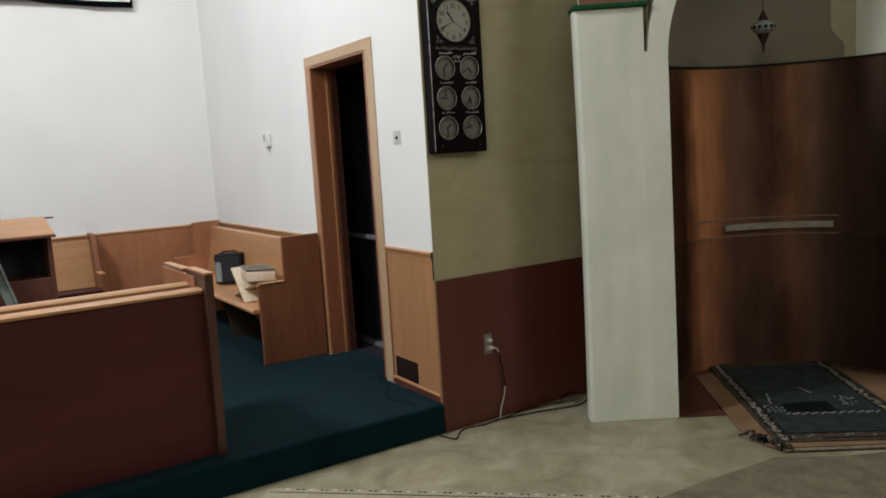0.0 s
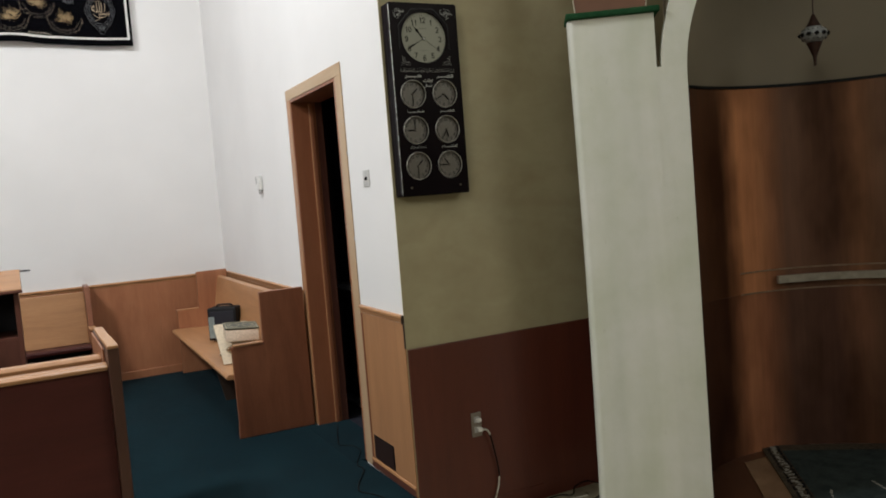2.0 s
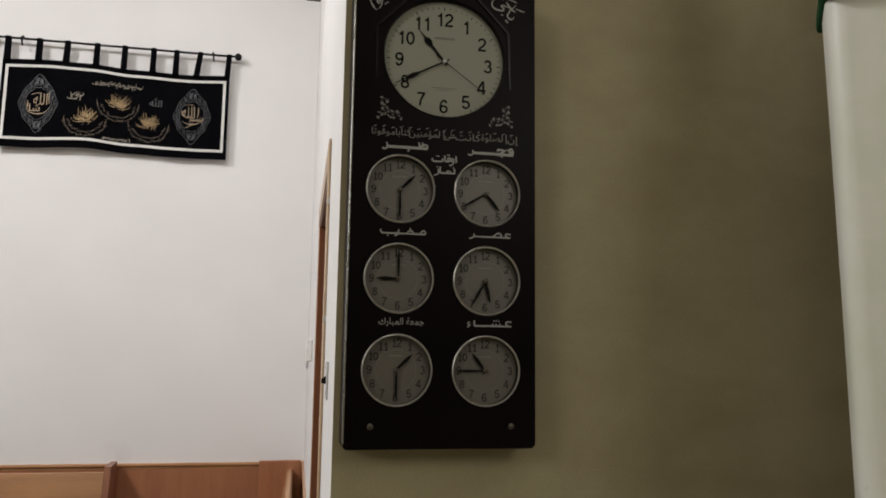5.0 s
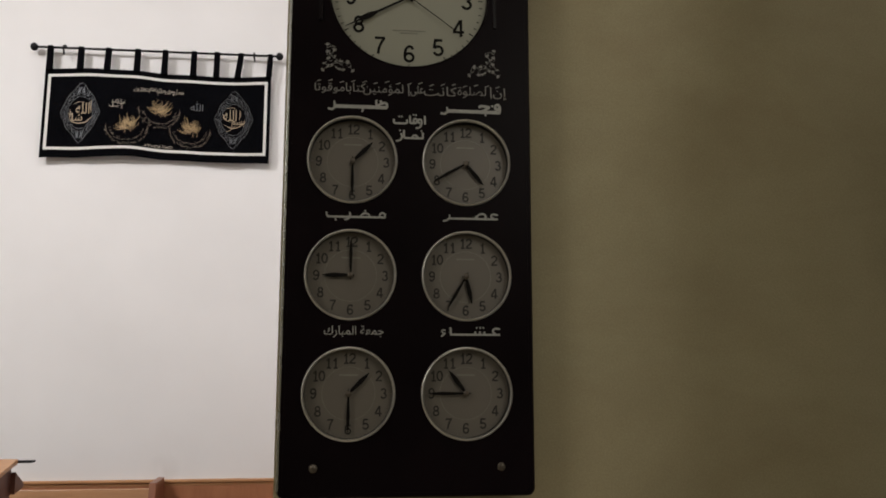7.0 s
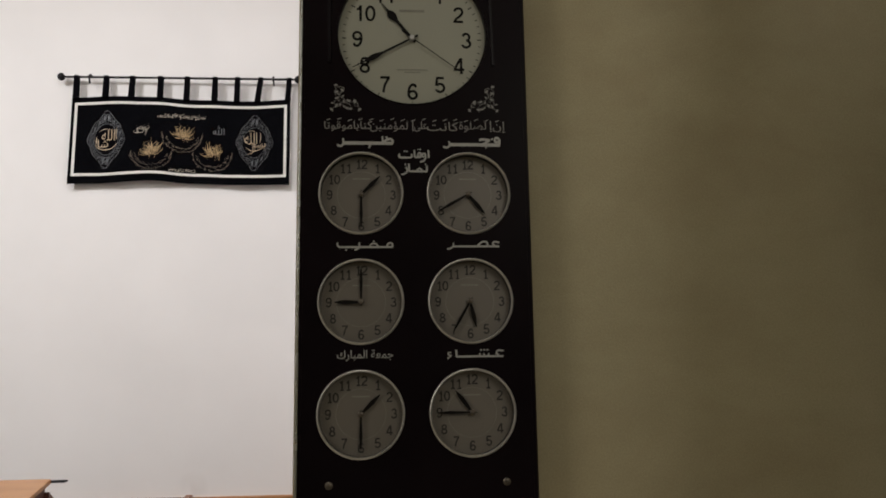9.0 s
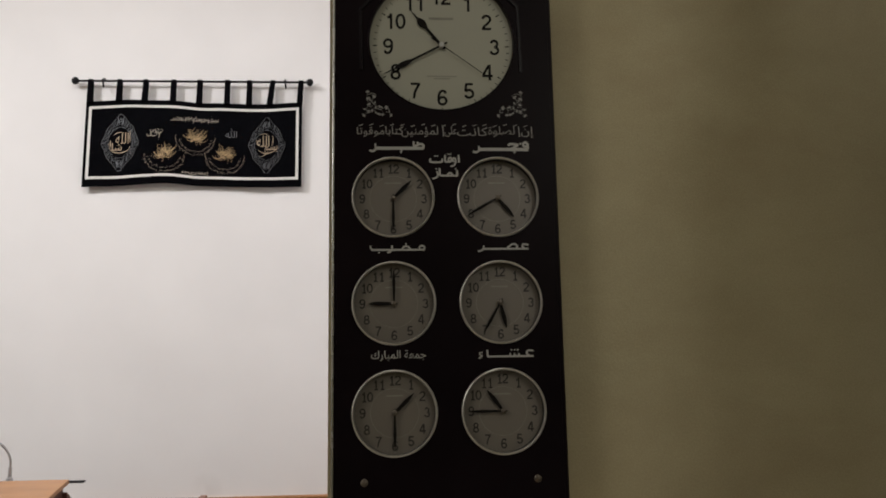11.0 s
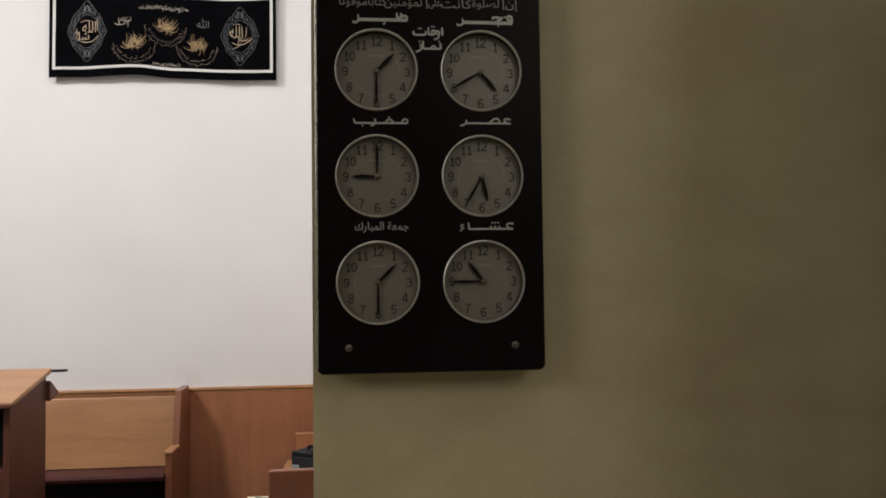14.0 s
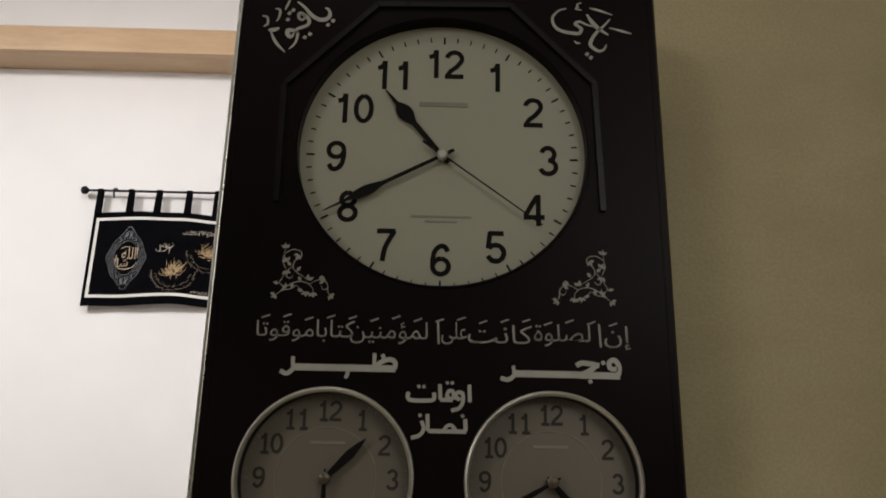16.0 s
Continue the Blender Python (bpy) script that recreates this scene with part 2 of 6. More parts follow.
# Same veneer, dimmed in colour for the shade low in the niche.
NICHE_SHADED = niche_wood("niche_veneer_shaded", (0.84, 0.78, 0.84))
TEAL = cloth("teal_carpet", (0.0014, 0.0092, 0.0138), (0.0040, 0.0198, 0.0262), 260.0, 0.95, 0.6, 0.004, 3.5)
TEAL.node_tree.nodes["Principled BSDF"].inputs["Sheen Weight"].default_value = 0.03
TEAL.node_tree.nodes["Principled BSDF"].inputs["Specular IOR Level"].default_value = 0.06
VINYL = vinyl("marbled_vinyl")
# For dark end grain, and for the shade painted under the far bench.
DARKEND = plain("dark_brown_wood", (0.035, 0.018, 0.010), 0.6)
DARKFLOOR = wood("dark_floor_board", (0.05, 0.022, 0.013), (0.08, 0.035, 0.02), (0.11, 0.05, 0.03), "y", 0.35, 0.2)
BLACK = plain("black_gloss_case", (0.0062, 0.0038, 0.0052), 0.30, 0.0, 0.0, 0.2, 8.0, 0.02)
BLACK.node_tree.nodes["Principled BSDF"].inputs["Specular IOR Level"].default_value = 0.05
GLOSSBLACK = plain("polished_black", (0.007, 0.005, 0.007), 0.28)
GLOSSBLACK.node_tree.nodes["Principled BSDF"].inputs["Specular IOR Level"].default_value = 0.16
MATT = plain("matt_black", (0.005, 0.005, 0.006), 0.55)
MATT.node_tree.nodes["Principled BSDF"].inputs["Specular IOR Level"].default_value = 0.2
# Near black; on the lobby parts it paints the dark beyond the doorway.
VOID = plain("near_black", (0.010, 0.010, 0.017), 0.6)
DIAL = paint("dial_card", (0.312, 0.315, 0.262), 0.05, 0.5, 0.05, 60.0)
SMALLDIAL = paint("grey_dial_card", (0.152, 0.137, 0.120), 0.12, 0.35, 0.05, 60.0)
BROWNMETAL = plain("dark_bronze", (0.10, 0.085, 0.07), 0.35, 0.6)
INK = plain("black_ink", (0.006, 0.005, 0.005), 0.6)
INK.node_tree.nodes["Principled BSDF"].inputs["Specular IOR Level"].default_value = 0.1
FADEDINK = plain("faded_ink", (0.015, 0.013, 0.011), 0.6)
PALEINK = plain("silver_print", (0.35, 0.35, 0.34), 0.4, 0.0)
DIMINK = plain("dull_silver_print", (0.28, 0.272, 0.262), 0.45)
FAINTINK = plain("grey_print", (0.20, 0.20, 0.17), 0.5)
CHROME = plain("brushed_chrome", (0.66, 0.65, 0.63), 0.22, 1.0, 0.0, 0.05, 60.0)
STRIP = plain("dull_metal_strip", (0.50, 0.51, 0.50), 0.26, 0.9, 0.0, 0.1, 20.0)
SATIN = plain("satin_aluminium", (0.56, 0.55, 0.53), 0.36, 0.85, 0.0, 0.08, 60.0)
STEEL = plain("grey_steel", (0.42, 0.43, 0.44), 0.35, 0.7)
PLASTIC = plain("white_plastic", (0.74, 0.73, 0.70), 0.35)
SWITCHPLATE = plain("ivory_plate", (0.52, 0.51, 0.49), 0.45)
PANELGREY = plain("grey_green_panel", (0.22, 0.26, 0.25), 0.5)
DULLPLATE = plain("dull_brown_plate", (0.20, 0.17, 0.14), 0.45)
GREYPLASTIC = plain("grey_plastic", (0.42, 0.41, 0.40), 0.45)
GROOVE = plain("worn_varnish_edge", (0.20, 0.135, 0.085), 0.45, 0, 0, 0.3, 30.0)
RAIL = plain("clouded_plastic", (0.30, 0.265, 0.215), 0.35, 0, 0, 0.2, 25.0)
CORD = plain("white_cord", (0.55, 0.53, 0.46), 0.5)
DARKCORD = plain("black_cord", (0.006, 0.006, 0.006), 0.7)
DARKCORD.node_tree.nodes["Principled BSDF"].inputs["Specular IOR Level"].default_value = 0.1
OLIVE = plain("dark_olive_case", (0.050, 0.048, 0.034), 0.5)
GREEN = cloth("green_felt", (0.012, 0.05, 0.02), (0.03, 0.10, 0.045), 180.0, 0.95, 0.7, 0.006, 12.0)
CUTOUT = plain("brown_board_paint", (0.17, 0.075, 0.042), 0.55, 0, 0, 0.15, 5.0)
EDGE = plain("raw_board_edge", (0.62, 0.55, 0.42), 0.7)
BLACKCLOTH = cloth("black_velvet", (0.0010, 0.0010, 0.0016), (0.0026, 0.0026, 0.0038), 300.0, 0.95, 0.4, 0.002, 6.0)
BLACKCLOTH.node_tree.nodes["Principled BSDF"].inputs["Sheen Weight"].default_value = 0.0
BLACKCLOTH.node_tree.nodes["Principled BSDF"].inputs["Specular IOR Level"].default_value = 0.05
WHITECLOTH = cloth("white_ribbon", (0.62, 0.61, 0.58), (0.74, 0.73, 0.70), 300.0, 0.9, 0.3, 0.002, 8.0)
GOLD = plain("gold_thread", (0.43, 0.30, 0.15), 0.45, 0.3, 0.0, 0.35, 200.0)
DULLGOLD = plain("dull_gold_thread", (0.22, 0.175, 0.125), 0.5, 0.2, 0.0, 0.4, 200.0)
SILVER = plain("silver_thread", (0.135, 0.142, 0.150), 0.5, 0.3, 0.0, 0.35, 200.0)
GOLDIVORY = plain("pale_gold_thread", (0.42, 0.32, 0.21), 0.5, 0.1, 0.0, 0.3, 200.0)
IVORY = plain("ivory_thread", (0.46, 0.41, 0.33), 0.6, 0.0, 0.0, 0.2, 200.0)
CREAM = plain("cream_lacquer", (0.60, 0.50, 0.36), 0.4)
PAGES = plain("page_block", (0.60, 0.47, 0.35), 0.7, 0, 0, 0.15, 90.0)
PRINT = plain("pale_cover_print", (0.33, 0.30, 0.20), 0.5)
BOOKGREEN = plain("green_book_cover", (0.034, 0.036, 0.022), 0.4)
RUGBLUE = cloth("blue_grey_rug", (0.0130, 0.0182, 0.0182), (0.0468, 0.0598, 0.0585), 120.0, 0.95, 0.8, 0.004, 12.0)
RUGDARK = cloth("dark_rug_band", (0.003, 0.004, 0.006), (0.010, 0.011, 0.014), 200.0, 0.95, 0.8, 0.004, 20.0)
RUGBEIGE = cloth("beige_rug_border", (0.026, 0.020, 0.015), (0.100, 0.078, 0.055), 90.0, 0.95, 0.8, 0.004, 40.0)
RUGTAN = cloth("tan_floor_mat", (0.140, 0.080, 0.046), (0.300, 0.185, 0.110), 160.0, 0.9, 0.6, 0.003, 3.0)
HEM = cloth("tan_hem", (0.12, 0.095, 0.066), (0.32, 0.27, 0.20), 120.0, 0.95, 0.6, 0.003, 30.0)
RUGFLECK = cloth("pale_rug_wool", (0.20, 0.19, 0.165), (0.36, 0.345, 0.31), 200.0, 0.95, 0.6, 0.003, 30.0)
RUGBROWN = cloth("worn_brown_carpet", (0.100, 0.082, 0.055), (0.225, 0.195, 0.133), 130.0, 0.95, 0.7, 0.004, 9.0)
HALLRUG = cloth("beige_hall_carpet", (0.27, 0.235, 0.165), (0.38, 0.335, 0.245), 160.0, 0.95, 0.7, 0.004, 7.0)
ORNAMENT = plain("white_enamel", (0.24, 0.25, 0.255), 0.35, 0, 0, 0.45, 45.0)
RUST = plain("aged_brass", (0.035, 0.014, 0.010), 0.45, 0.3)


# ---- mesh helpers ----
def thing(name, label, category, at=(0, 0, 0), turn=0.0, group="", kind=""):
    e = new(name)
    e.empty_display_size = 0.1
    e.matrix_world = pose(*at, 0, 0, turn)
    TOP[e.name] = e.matrix_world.inverted()
    return tagged(e, label, category, group, kind)


TOP = {}


def part(name, bm, material, parent, label="", local=False, smooth=False):
    """Links bm as one mesh under a thing or a part. Coordinates are the world's, or the thing's own (local)."""
    top = parent
    while top is not None and top.parent is not None:
        top = top.parent
    if top is not None and not local:
        bm.transform(TOP[top.name])
    bmesh.ops.recalc_face_normals(bm, faces=bm.faces)
    me = bpy.data.meshes.new(name)
    bm.to_mesh(me)
    bm.free()
    for q in material if isinstance(material, (list, tuple)) else [material]:
        me.materials.append(q)
    if smooth:
        me.polygons.foreach_set("use_smooth", [True] * len(me.polygons))
        me.set_sharp_from_angle(angle=radians(35))
    ob = new(name, me)
    ob.parent = parent
    return tagged(ob, label)


def piece(name, bm, material, label, category, kind="structure", smooth=False):
    return tagged(part(name, bm, material, None, "", True, smooth), label, category, "", kind)


def box(x0, x1, y0, y1, z0, z1, bevel=0.0, seg=2, bm=None):
    b = bmesh.new()
    bmesh.ops.create_cube(b, size=1)
    for v in b.verts:
        v.co = Vector(((x0 + x1) / 2 + v.co.x * (x1 - x0), (y0 + y1) / 2 + v.co.y * (y1 - y0), (z0 + z1) / 2 + v.co.z * (z1 - z0)))
    if bevel:
        bmesh.ops.bevel(b, geom=b.edges[:], offset=bevel, segments=seg, affect="EDGES", profile=0.5)
    return join(bm, b)


def join(bm, b):
    if bm is None:
        return b
    me = bpy.data.meshes.new("joined")
    b.to_mesh(me)
    b.free()
    bm.from_mesh(me)
    bpy.data.meshes.remove(me)
    return bm


def prism(outline, axis, lo, hi, bevel=0.0, bm=None):
    """A flat outline drawn out along an axis. For x the outline holds (y, z), for y (x, z), for z (x, y)."""
    b = bmesh.new()

    def place(p, q):
        return {"x": (q, p[0], p[1]), "y": (p[0], q, p[1]), "z": (p[0], p[1], q)}[axis]

    a = [b.verts.new(place(p, lo)) for p in outline]
    c = [b.verts.new(place(p, hi)) for p in outline]
    n = len(outline)
    b.faces.new(a)
    b.faces.new(c)
    for i in range(n):
        b.faces.new((a[i], a[(i + 1) % n], c[(i + 1) % n], c[i]))
    bmesh.ops.recalc_face_normals(b, faces=b.faces)
    if bevel:
        edges = [e for e in b.edges if e.calc_face_angle(0) > 0.5]
        bmesh.ops.bevel(b, geom=edges, offset=bevel, segments=2, affect="EDGES", profile=0.5)
    return join(bm, b)


def lathe(profile, centre, axis="z", segs=32, bm=None, ring=False):
    """Turns (radius, height) round an axis through centre."""
    b = bmesh.new()
    rings = []
    for r, h in profile:
        loop = []
        for i in range(segs):
            a = 2 * math.pi * i / segs
            p = (r * math.cos(a), r * math.sin(a), h) if axis == "z" else (r * math.cos(a), -h, r * math.sin(a)) if axis == "y" else (h, r * math.cos(a), r * math.sin(a))
            loop.append(b.verts.new(Vector(centre) + Vector(p)))
        rings.append(loop)
    for p, q in zip(rings, rings[1:] + (rings[:1] if ring else [])):
        for i in range(segs):
            b.faces.new((p[i], p[(i + 1) % segs], q[(i + 1) % segs], q[i]))
    if not ring:
        for end in (rings[0], rings[-1]):
            b.faces.new(end)
    bmesh.ops.remove_doubles(b, verts=b.verts, dist=1e-5)
    return join(bm, b)


def tube(points, radius, sides=8, bm=None):
    b = bmesh.new()
    pts = [Vector(p) for p in points]
    rings = []
    for i, p in enumerate(pts):
        d = (pts[min(i + 1, len(pts) - 1)] - pts[max(i - 1, 0)]).normalized()
        s = d.cross(Vector((0.3, 0.2, 1)) if abs(d.z) < 0.9 else Vector((1, 0.1, 0))).normalized()
        w = d.cross(s)
        rings.append([b.verts.new(p + radius * (math.cos(2 * math.pi * k / sides) * s + math.sin(2 * math.pi * k / sides) * w)) for k in range(sides)])
    for p, q in zip(rings, rings[1:]):
        for k in range(sides):
            b.faces.new((p[k], p[(k + 1) % sides], q[(k + 1) % sides], q[k]))
    b.faces.new(rings[0])
    b.faces.new(rings[-1])
    return join(bm, b)


def smooth_line(points, steps=6):
    """A Catmull-Rom curve through the points."""
    pts = [Vector(p) for p in points]
    pts = [2 * pts[0] - pts[1]] + pts + [2 * pts[-1] - pts[-2]]
    out = []
    for i in range(1, len(pts) - 2):
        a, b, c, d = pts[i - 1:i + 3]
        for k in range(steps):
            s = k / steps
            out.append(0.5 * (2 * b + (c - a) * s + (2 * a - 5 * b + 4 * c - d) * s * s + (3 * b - a - 3 * c + d) * s ** 3))
    return out + [pts[-2]]


def ribbon(points, width, y, thick=0.0006, bm=None, taper=True):
    """A raised stroke along points (x, z) on an upright plane that faces -y."""
    b = bmesh.new()
    pts = [Vector((p[0], p[1])) for p in points]
    n = len(pts)
    rows = []
    for i, p in enumerate(pts):
        d = (pts[min(i + 1, n - 1)] - pts[max(i - 1, 0)])
        d = d.normalized() if d.length else Vector((1, 0))
        k = Vector((-d.y, d.x)) * width / 2 * ((0.35 + 0.65 * math.sin(math.pi * i / (n - 1))) if taper else 1)
        rows.append([b.verts.new((q.x, yy, q.y)) for q, yy in ((p - k, y), (p - k, y - thick), (p + k, y - thick), (p + k, y))])
    for p, q in zip(rows, rows[1:]):
        for j in range(3):
            b.faces.new((p[j], p[j + 1], q[j + 1], q[j]))
    b.faces.new(rows[0])
    b.faces.new(rows[-1])
    return join(bm, b)


def lettering(text, x, y, z, height, width=0.0, depth=0.0006, slant=0.0, bm=None, bold=0.008):
    """Raised letters centred on (x, z), on a plane at y that faces -y; height and width of the whole word."""
    c = bpy.data.curves.new("letters", "FONT")
    c.body, c.resolution_u, c.offset = text, 3, bold
    o = new("letters", c)
    dg = bpy.context.evaluated_depsgraph_get()
    me = bpy.data.meshes.new_from_object(o.evaluated_get(dg))
    bpy.data.objects.remove(o)
    bpy.data.curves.remove(c)
    b = bmesh.new()
    b.from_mesh(me)
    bpy.data.meshes.remove(me)
    xs, ys = [v.co.x for v in b.verts], [v.co.y for v in b.verts]
    cx, cy, h, w = (min(xs) + max(xs)) / 2, (min(ys) + max(ys)) / 2, max(ys) - min(ys), max(xs) - min(xs)
    sy = height / h
    sx = width / w if width else sy
    ca, sa = math.cos(slant), math.sin(slant)
    flat = list(b.faces)
    made = bmesh.ops.extrude_face_region(b, geom=flat)["geom"]
    top = {v for v in made if isinstance(v, bmesh.types.BMVert)}
    for v in b.verts:
        p, q = (v.co.x - cx) * sx, (v.co.y - cy) * sy
        v.co = Vector((x + ca * p - sa * q, y - (depth if v in top else 0), z + sa * p + ca * q))
    return join(bm, b)


WORDS = {
    "jumua": "\ufed9\ufead\ufe8e\ufe92\ufee4\ufedf\ufe8d \ufe94\ufecc\ufee4\ufe9f",
    "allah": "\ufdf2",
}

# the line of script, word by word from its left end: letters, span, height, lift
VERSE = [
    ("\ufe8e\ufe97\ufeee\ufed7\ufeee\ufee3", 0.0, 0.153, 0.015, -0.0008),
    ("\ufe8e\ufe91\ufe8e\ufe98\ufedb", 0.16, 0.262, 0.016, 0.0),
    ("\ufee6\ufef4\ufee8\ufee3\ufe86\ufee4\ufedf", 0.25, 0.457, 0.0165, -0.0006),
    ("\ufef0\ufee0\ufecb", 0.494, 0.562, 0.0165, 0.0),
    ("\ufe96\ufee7\ufe8e\ufedb", 0.564, 0.737, 0.014, 0.0),
    ("\ufe93\ufeee\ufee0\ufebc\ufedf", 0.742, 0.893, 0.0165, 0.0),
    ("\ufee5\ufe87", 0.93, 1.0, 0.0175, -0.0008),
]

# ---- setting ----
STEP = 0.17          # height of the platform
FRONT = 3.56         # its front edge
FAR = 7.66           # the wall behind the platform
piece("floor", box(-6, 6.2, -6, 3.58, -0.2, 0), VINYL, "cream marbled sheet vinyl floor of the hall", "floor")


def platform():
    r = 0.02
    out = [(FRONT, 0.0), (FAR, 0.0), (FAR, STEP), (FRONT + r, STEP)]
    out += [(FRONT + r - r * math.sin(a), STEP - r + r * math.cos(a)) for a in (0.4, 0.8, 1.2, 1.57)]
    return prism(out, "x", -6, 2.354)


piece("platform", platform(), TEAL, "low platform covered in dark teal carpet", "platform", smooth=True)
piece("wall_north", box(-6, 2.75, FAR, FAR + 0.2, 0, 5.3), GREYMARKED, "white painted wall behind the platform", "wall")
piece("wall_west", box(-6.2, -6, -6, FAR + 0.2, 0, 5.3), WHITE, "white painted side wall", "wall")
piece("wall_south", box(-6, 6.2, -6.2, -6, 0, 5.3), BEIGE, "beige painted wall behind the hall", "wall")
piece("wall_east", box(6.2, 6.4, -6.2, 3.78, 0, 5.3), BEIGE, "beige painted side wall of the hall", "wall")
piece("ceiling", box(-6.2, 6.4, -6.2, FAR + 0.2, 5.3, 5.5), CEIL, "plain white ceiling", "ceiling")
piece("wall_clock_side", box(2.58, 6.2, 3.5805, 3.80, 0, 5.3, 0, 2, box(2.3555, 6.2, 3.574, 3.580, 0, 5.3)), BEIGE, "beige painted wall, lightly rolled", "wall")
piece("wall_panelling", box(2.358, 6.19, 3.562, 3.5735, 0.0, 0.865, 0.002), BROWN, "dark brown panelling along the foot of the beige wall", "wall panel")
piece("baseboard", box(2.362, 3.05, 3.557, 3.5615, 0.0, 0.078, 0.0015), BROWN, "dark brown skirting under the panelling", "baseboard")
piece("beam", box(-6, 2.6, 7.41, 7.658, 4.620, 4.795, 0.004), PINE, "pale varnished wooden beam under the ceiling", "beam")

# the wall with the doorway runs a little askew
DOORWALL, SKEW = (2.3555, 3.5805, 0.0), -1.55


def wall_door():
    e = tagged(part("wall_door_side", (lambda b: (box(0, 0.19, 1.51, 4.2, 0, 5.3, 0, 2, b), box(0, 0.19, 0.655, 1.51, 2.21, 5.3, 0, 2, b), box(0, 0.19, 0.655, 1.51, 0, STEP - 0.02, 0, 2, b), b)[-1])(box(0, 0.19, 0.0, 0.655, 0, 5.3)), WHITE, None, "", True), "white painted wall with a doorway", "wall", "", "structure")
    e.matrix_world = pose(*DOORWALL, 0, 0, SKEW)
    return e


wall_door()


def door_frame():
    t = thing("door_1", "open doorway with pale wood casing and red-brown jambs", "door", DOORWALL, SKEW, "", "structure")
    y0, y1, top, w = 0.655, 1.51, 2.21, 0.073
    part("casing_side", box(-0.006, -0.0005, 0.552, 0.646, STEP, top, 0.002), CASING_Z, t, "", True)
    part("casing_side", box(-0.005, -0.0005, y1 - 0.004, y1 + w, STEP, top, 0.002), OAK, t, "", True)
    part("casing_head", box(-0.007, -0.0005, 0.552, y1 + w, top - 0.004, top + w - 0.012, 0.002), CASING_Y, t, "", True)
    part("jamb", box(-0.002, 0.192, y0 + 0.0005, y0 + 0.02, STEP, top - 0.02), JAMB, t, "", True)
    part("jamb", box(-0.002, 0.150, y1 - 0.02, y1 - 0.0005, STEP, top - 0.02), JAMB, t, "", True)
    # The jamb's deep end in darker wood, which paints its low light.
    part("rebate", box(0.1505, 0.192, y1 - 0.02, y1 - 0.0005, STEP, top - 0.02), DARKOAK, t, "", True)
    part("jamb_head", box(-0.002, 0.192, y0 + 0.0005, y1 - 0.0005, top - 0.02, top - 0.0005), JAMB, t, "", True)
    for a, b in ((y0 + 0.02, y0 + 0.034), (y1 - 0.034, y1 - 0.02)):
        part("door_stop", box(0.108, 0.132, a, b, STEP, top - 0.034, 0.003), JAMB, t, "", True)
        # Thin pale strip added as the highlight on the stop's corner.
        part("stop_edge", box(0.1045, 0.1078, a + 0.001, b - 0.001, STEP, top - 0.034, 0.001), OAK, t, "pale strip painting the highlight on the stop", True)
    for z in (1.36, 1.80, 2.10):
        part("hinge", box(-0.0065, -0.001, 0.549, 0.5515, z, z + 0.016, 0.0005), CHROME, t, "small bright hinge plate", True)
    leaf = part("door_leaf", box(0.42, 0.465, 0.3, 2.1, STEP, 2.3, 0.003), VOID, t, "outer door, the dark of the lobby put into its colour", True)
    bar = part("push_bar", box(0.355, 0.38, 0.75, 2.0, 0.965, 1.0, 0.006), STEEL, leaf, "grey steel push bar", True)
    for y in (0.85, 1.9):
        part("bracket", box(0.37, 0.422, y, y + 0.05, 0.955, 1.005, 0.004), STEEL, leaf, "", True)
    part("threshold", box(0.36, 0.42, 0.31, 2.09, STEP - 0.01, STEP + 0.016, 0.004), STEEL, t, "grey metal threshold", True)
    part("sill_carpet", box(-0.075, 0.19, y0 + 0.02, y1 - 0.02, STEP - 0.019, STEP + 0.002), TEAL, t, "", True)
    # Added black shell round the lobby: its darkness is in the colour.
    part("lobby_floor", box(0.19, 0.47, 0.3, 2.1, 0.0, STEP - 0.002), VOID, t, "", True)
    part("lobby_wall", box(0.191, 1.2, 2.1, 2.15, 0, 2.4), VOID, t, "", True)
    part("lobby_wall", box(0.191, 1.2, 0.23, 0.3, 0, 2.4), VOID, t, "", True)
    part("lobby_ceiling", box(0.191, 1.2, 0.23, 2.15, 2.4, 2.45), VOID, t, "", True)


door_frame()


def carpet_strip():
    """The carpet runs on to the skirting where the wall stands askew."""
    ob = piece("carpet_edge", box(-0.14, -0.0115, 1.49, 4.05, STEP - 0.05, STEP - 0.0025), TEAL, "teal carpet along the skirting", "carpet")
    ob.matrix_world = pose(*DOORWALL, 0, 0, SKEW)
    ob = piece("carpet_edge", box(-0.10, -0.0112, 0.02, 0.660, STEP - 0.05, STEP - 0.0025), TEAL, "teal carpet along the skirting", "carpet")
    ob.matrix_world = pose(*DOORWALL, 0, 0, SKEW)


carpet_strip()


def rail_profile(z, d):
    """Moulded cap of the wainscot, out from the wall by d."""
    return [(0, z), (-d, z), (-d - 0.006, z - 0.006), (-d - 0.006, z - 0.016), (-d + 0.004, z - 0.022), (-d + 0.004, z - 0.034), (-d + 0.010, z - 0.042), (0, z - 0.042)]


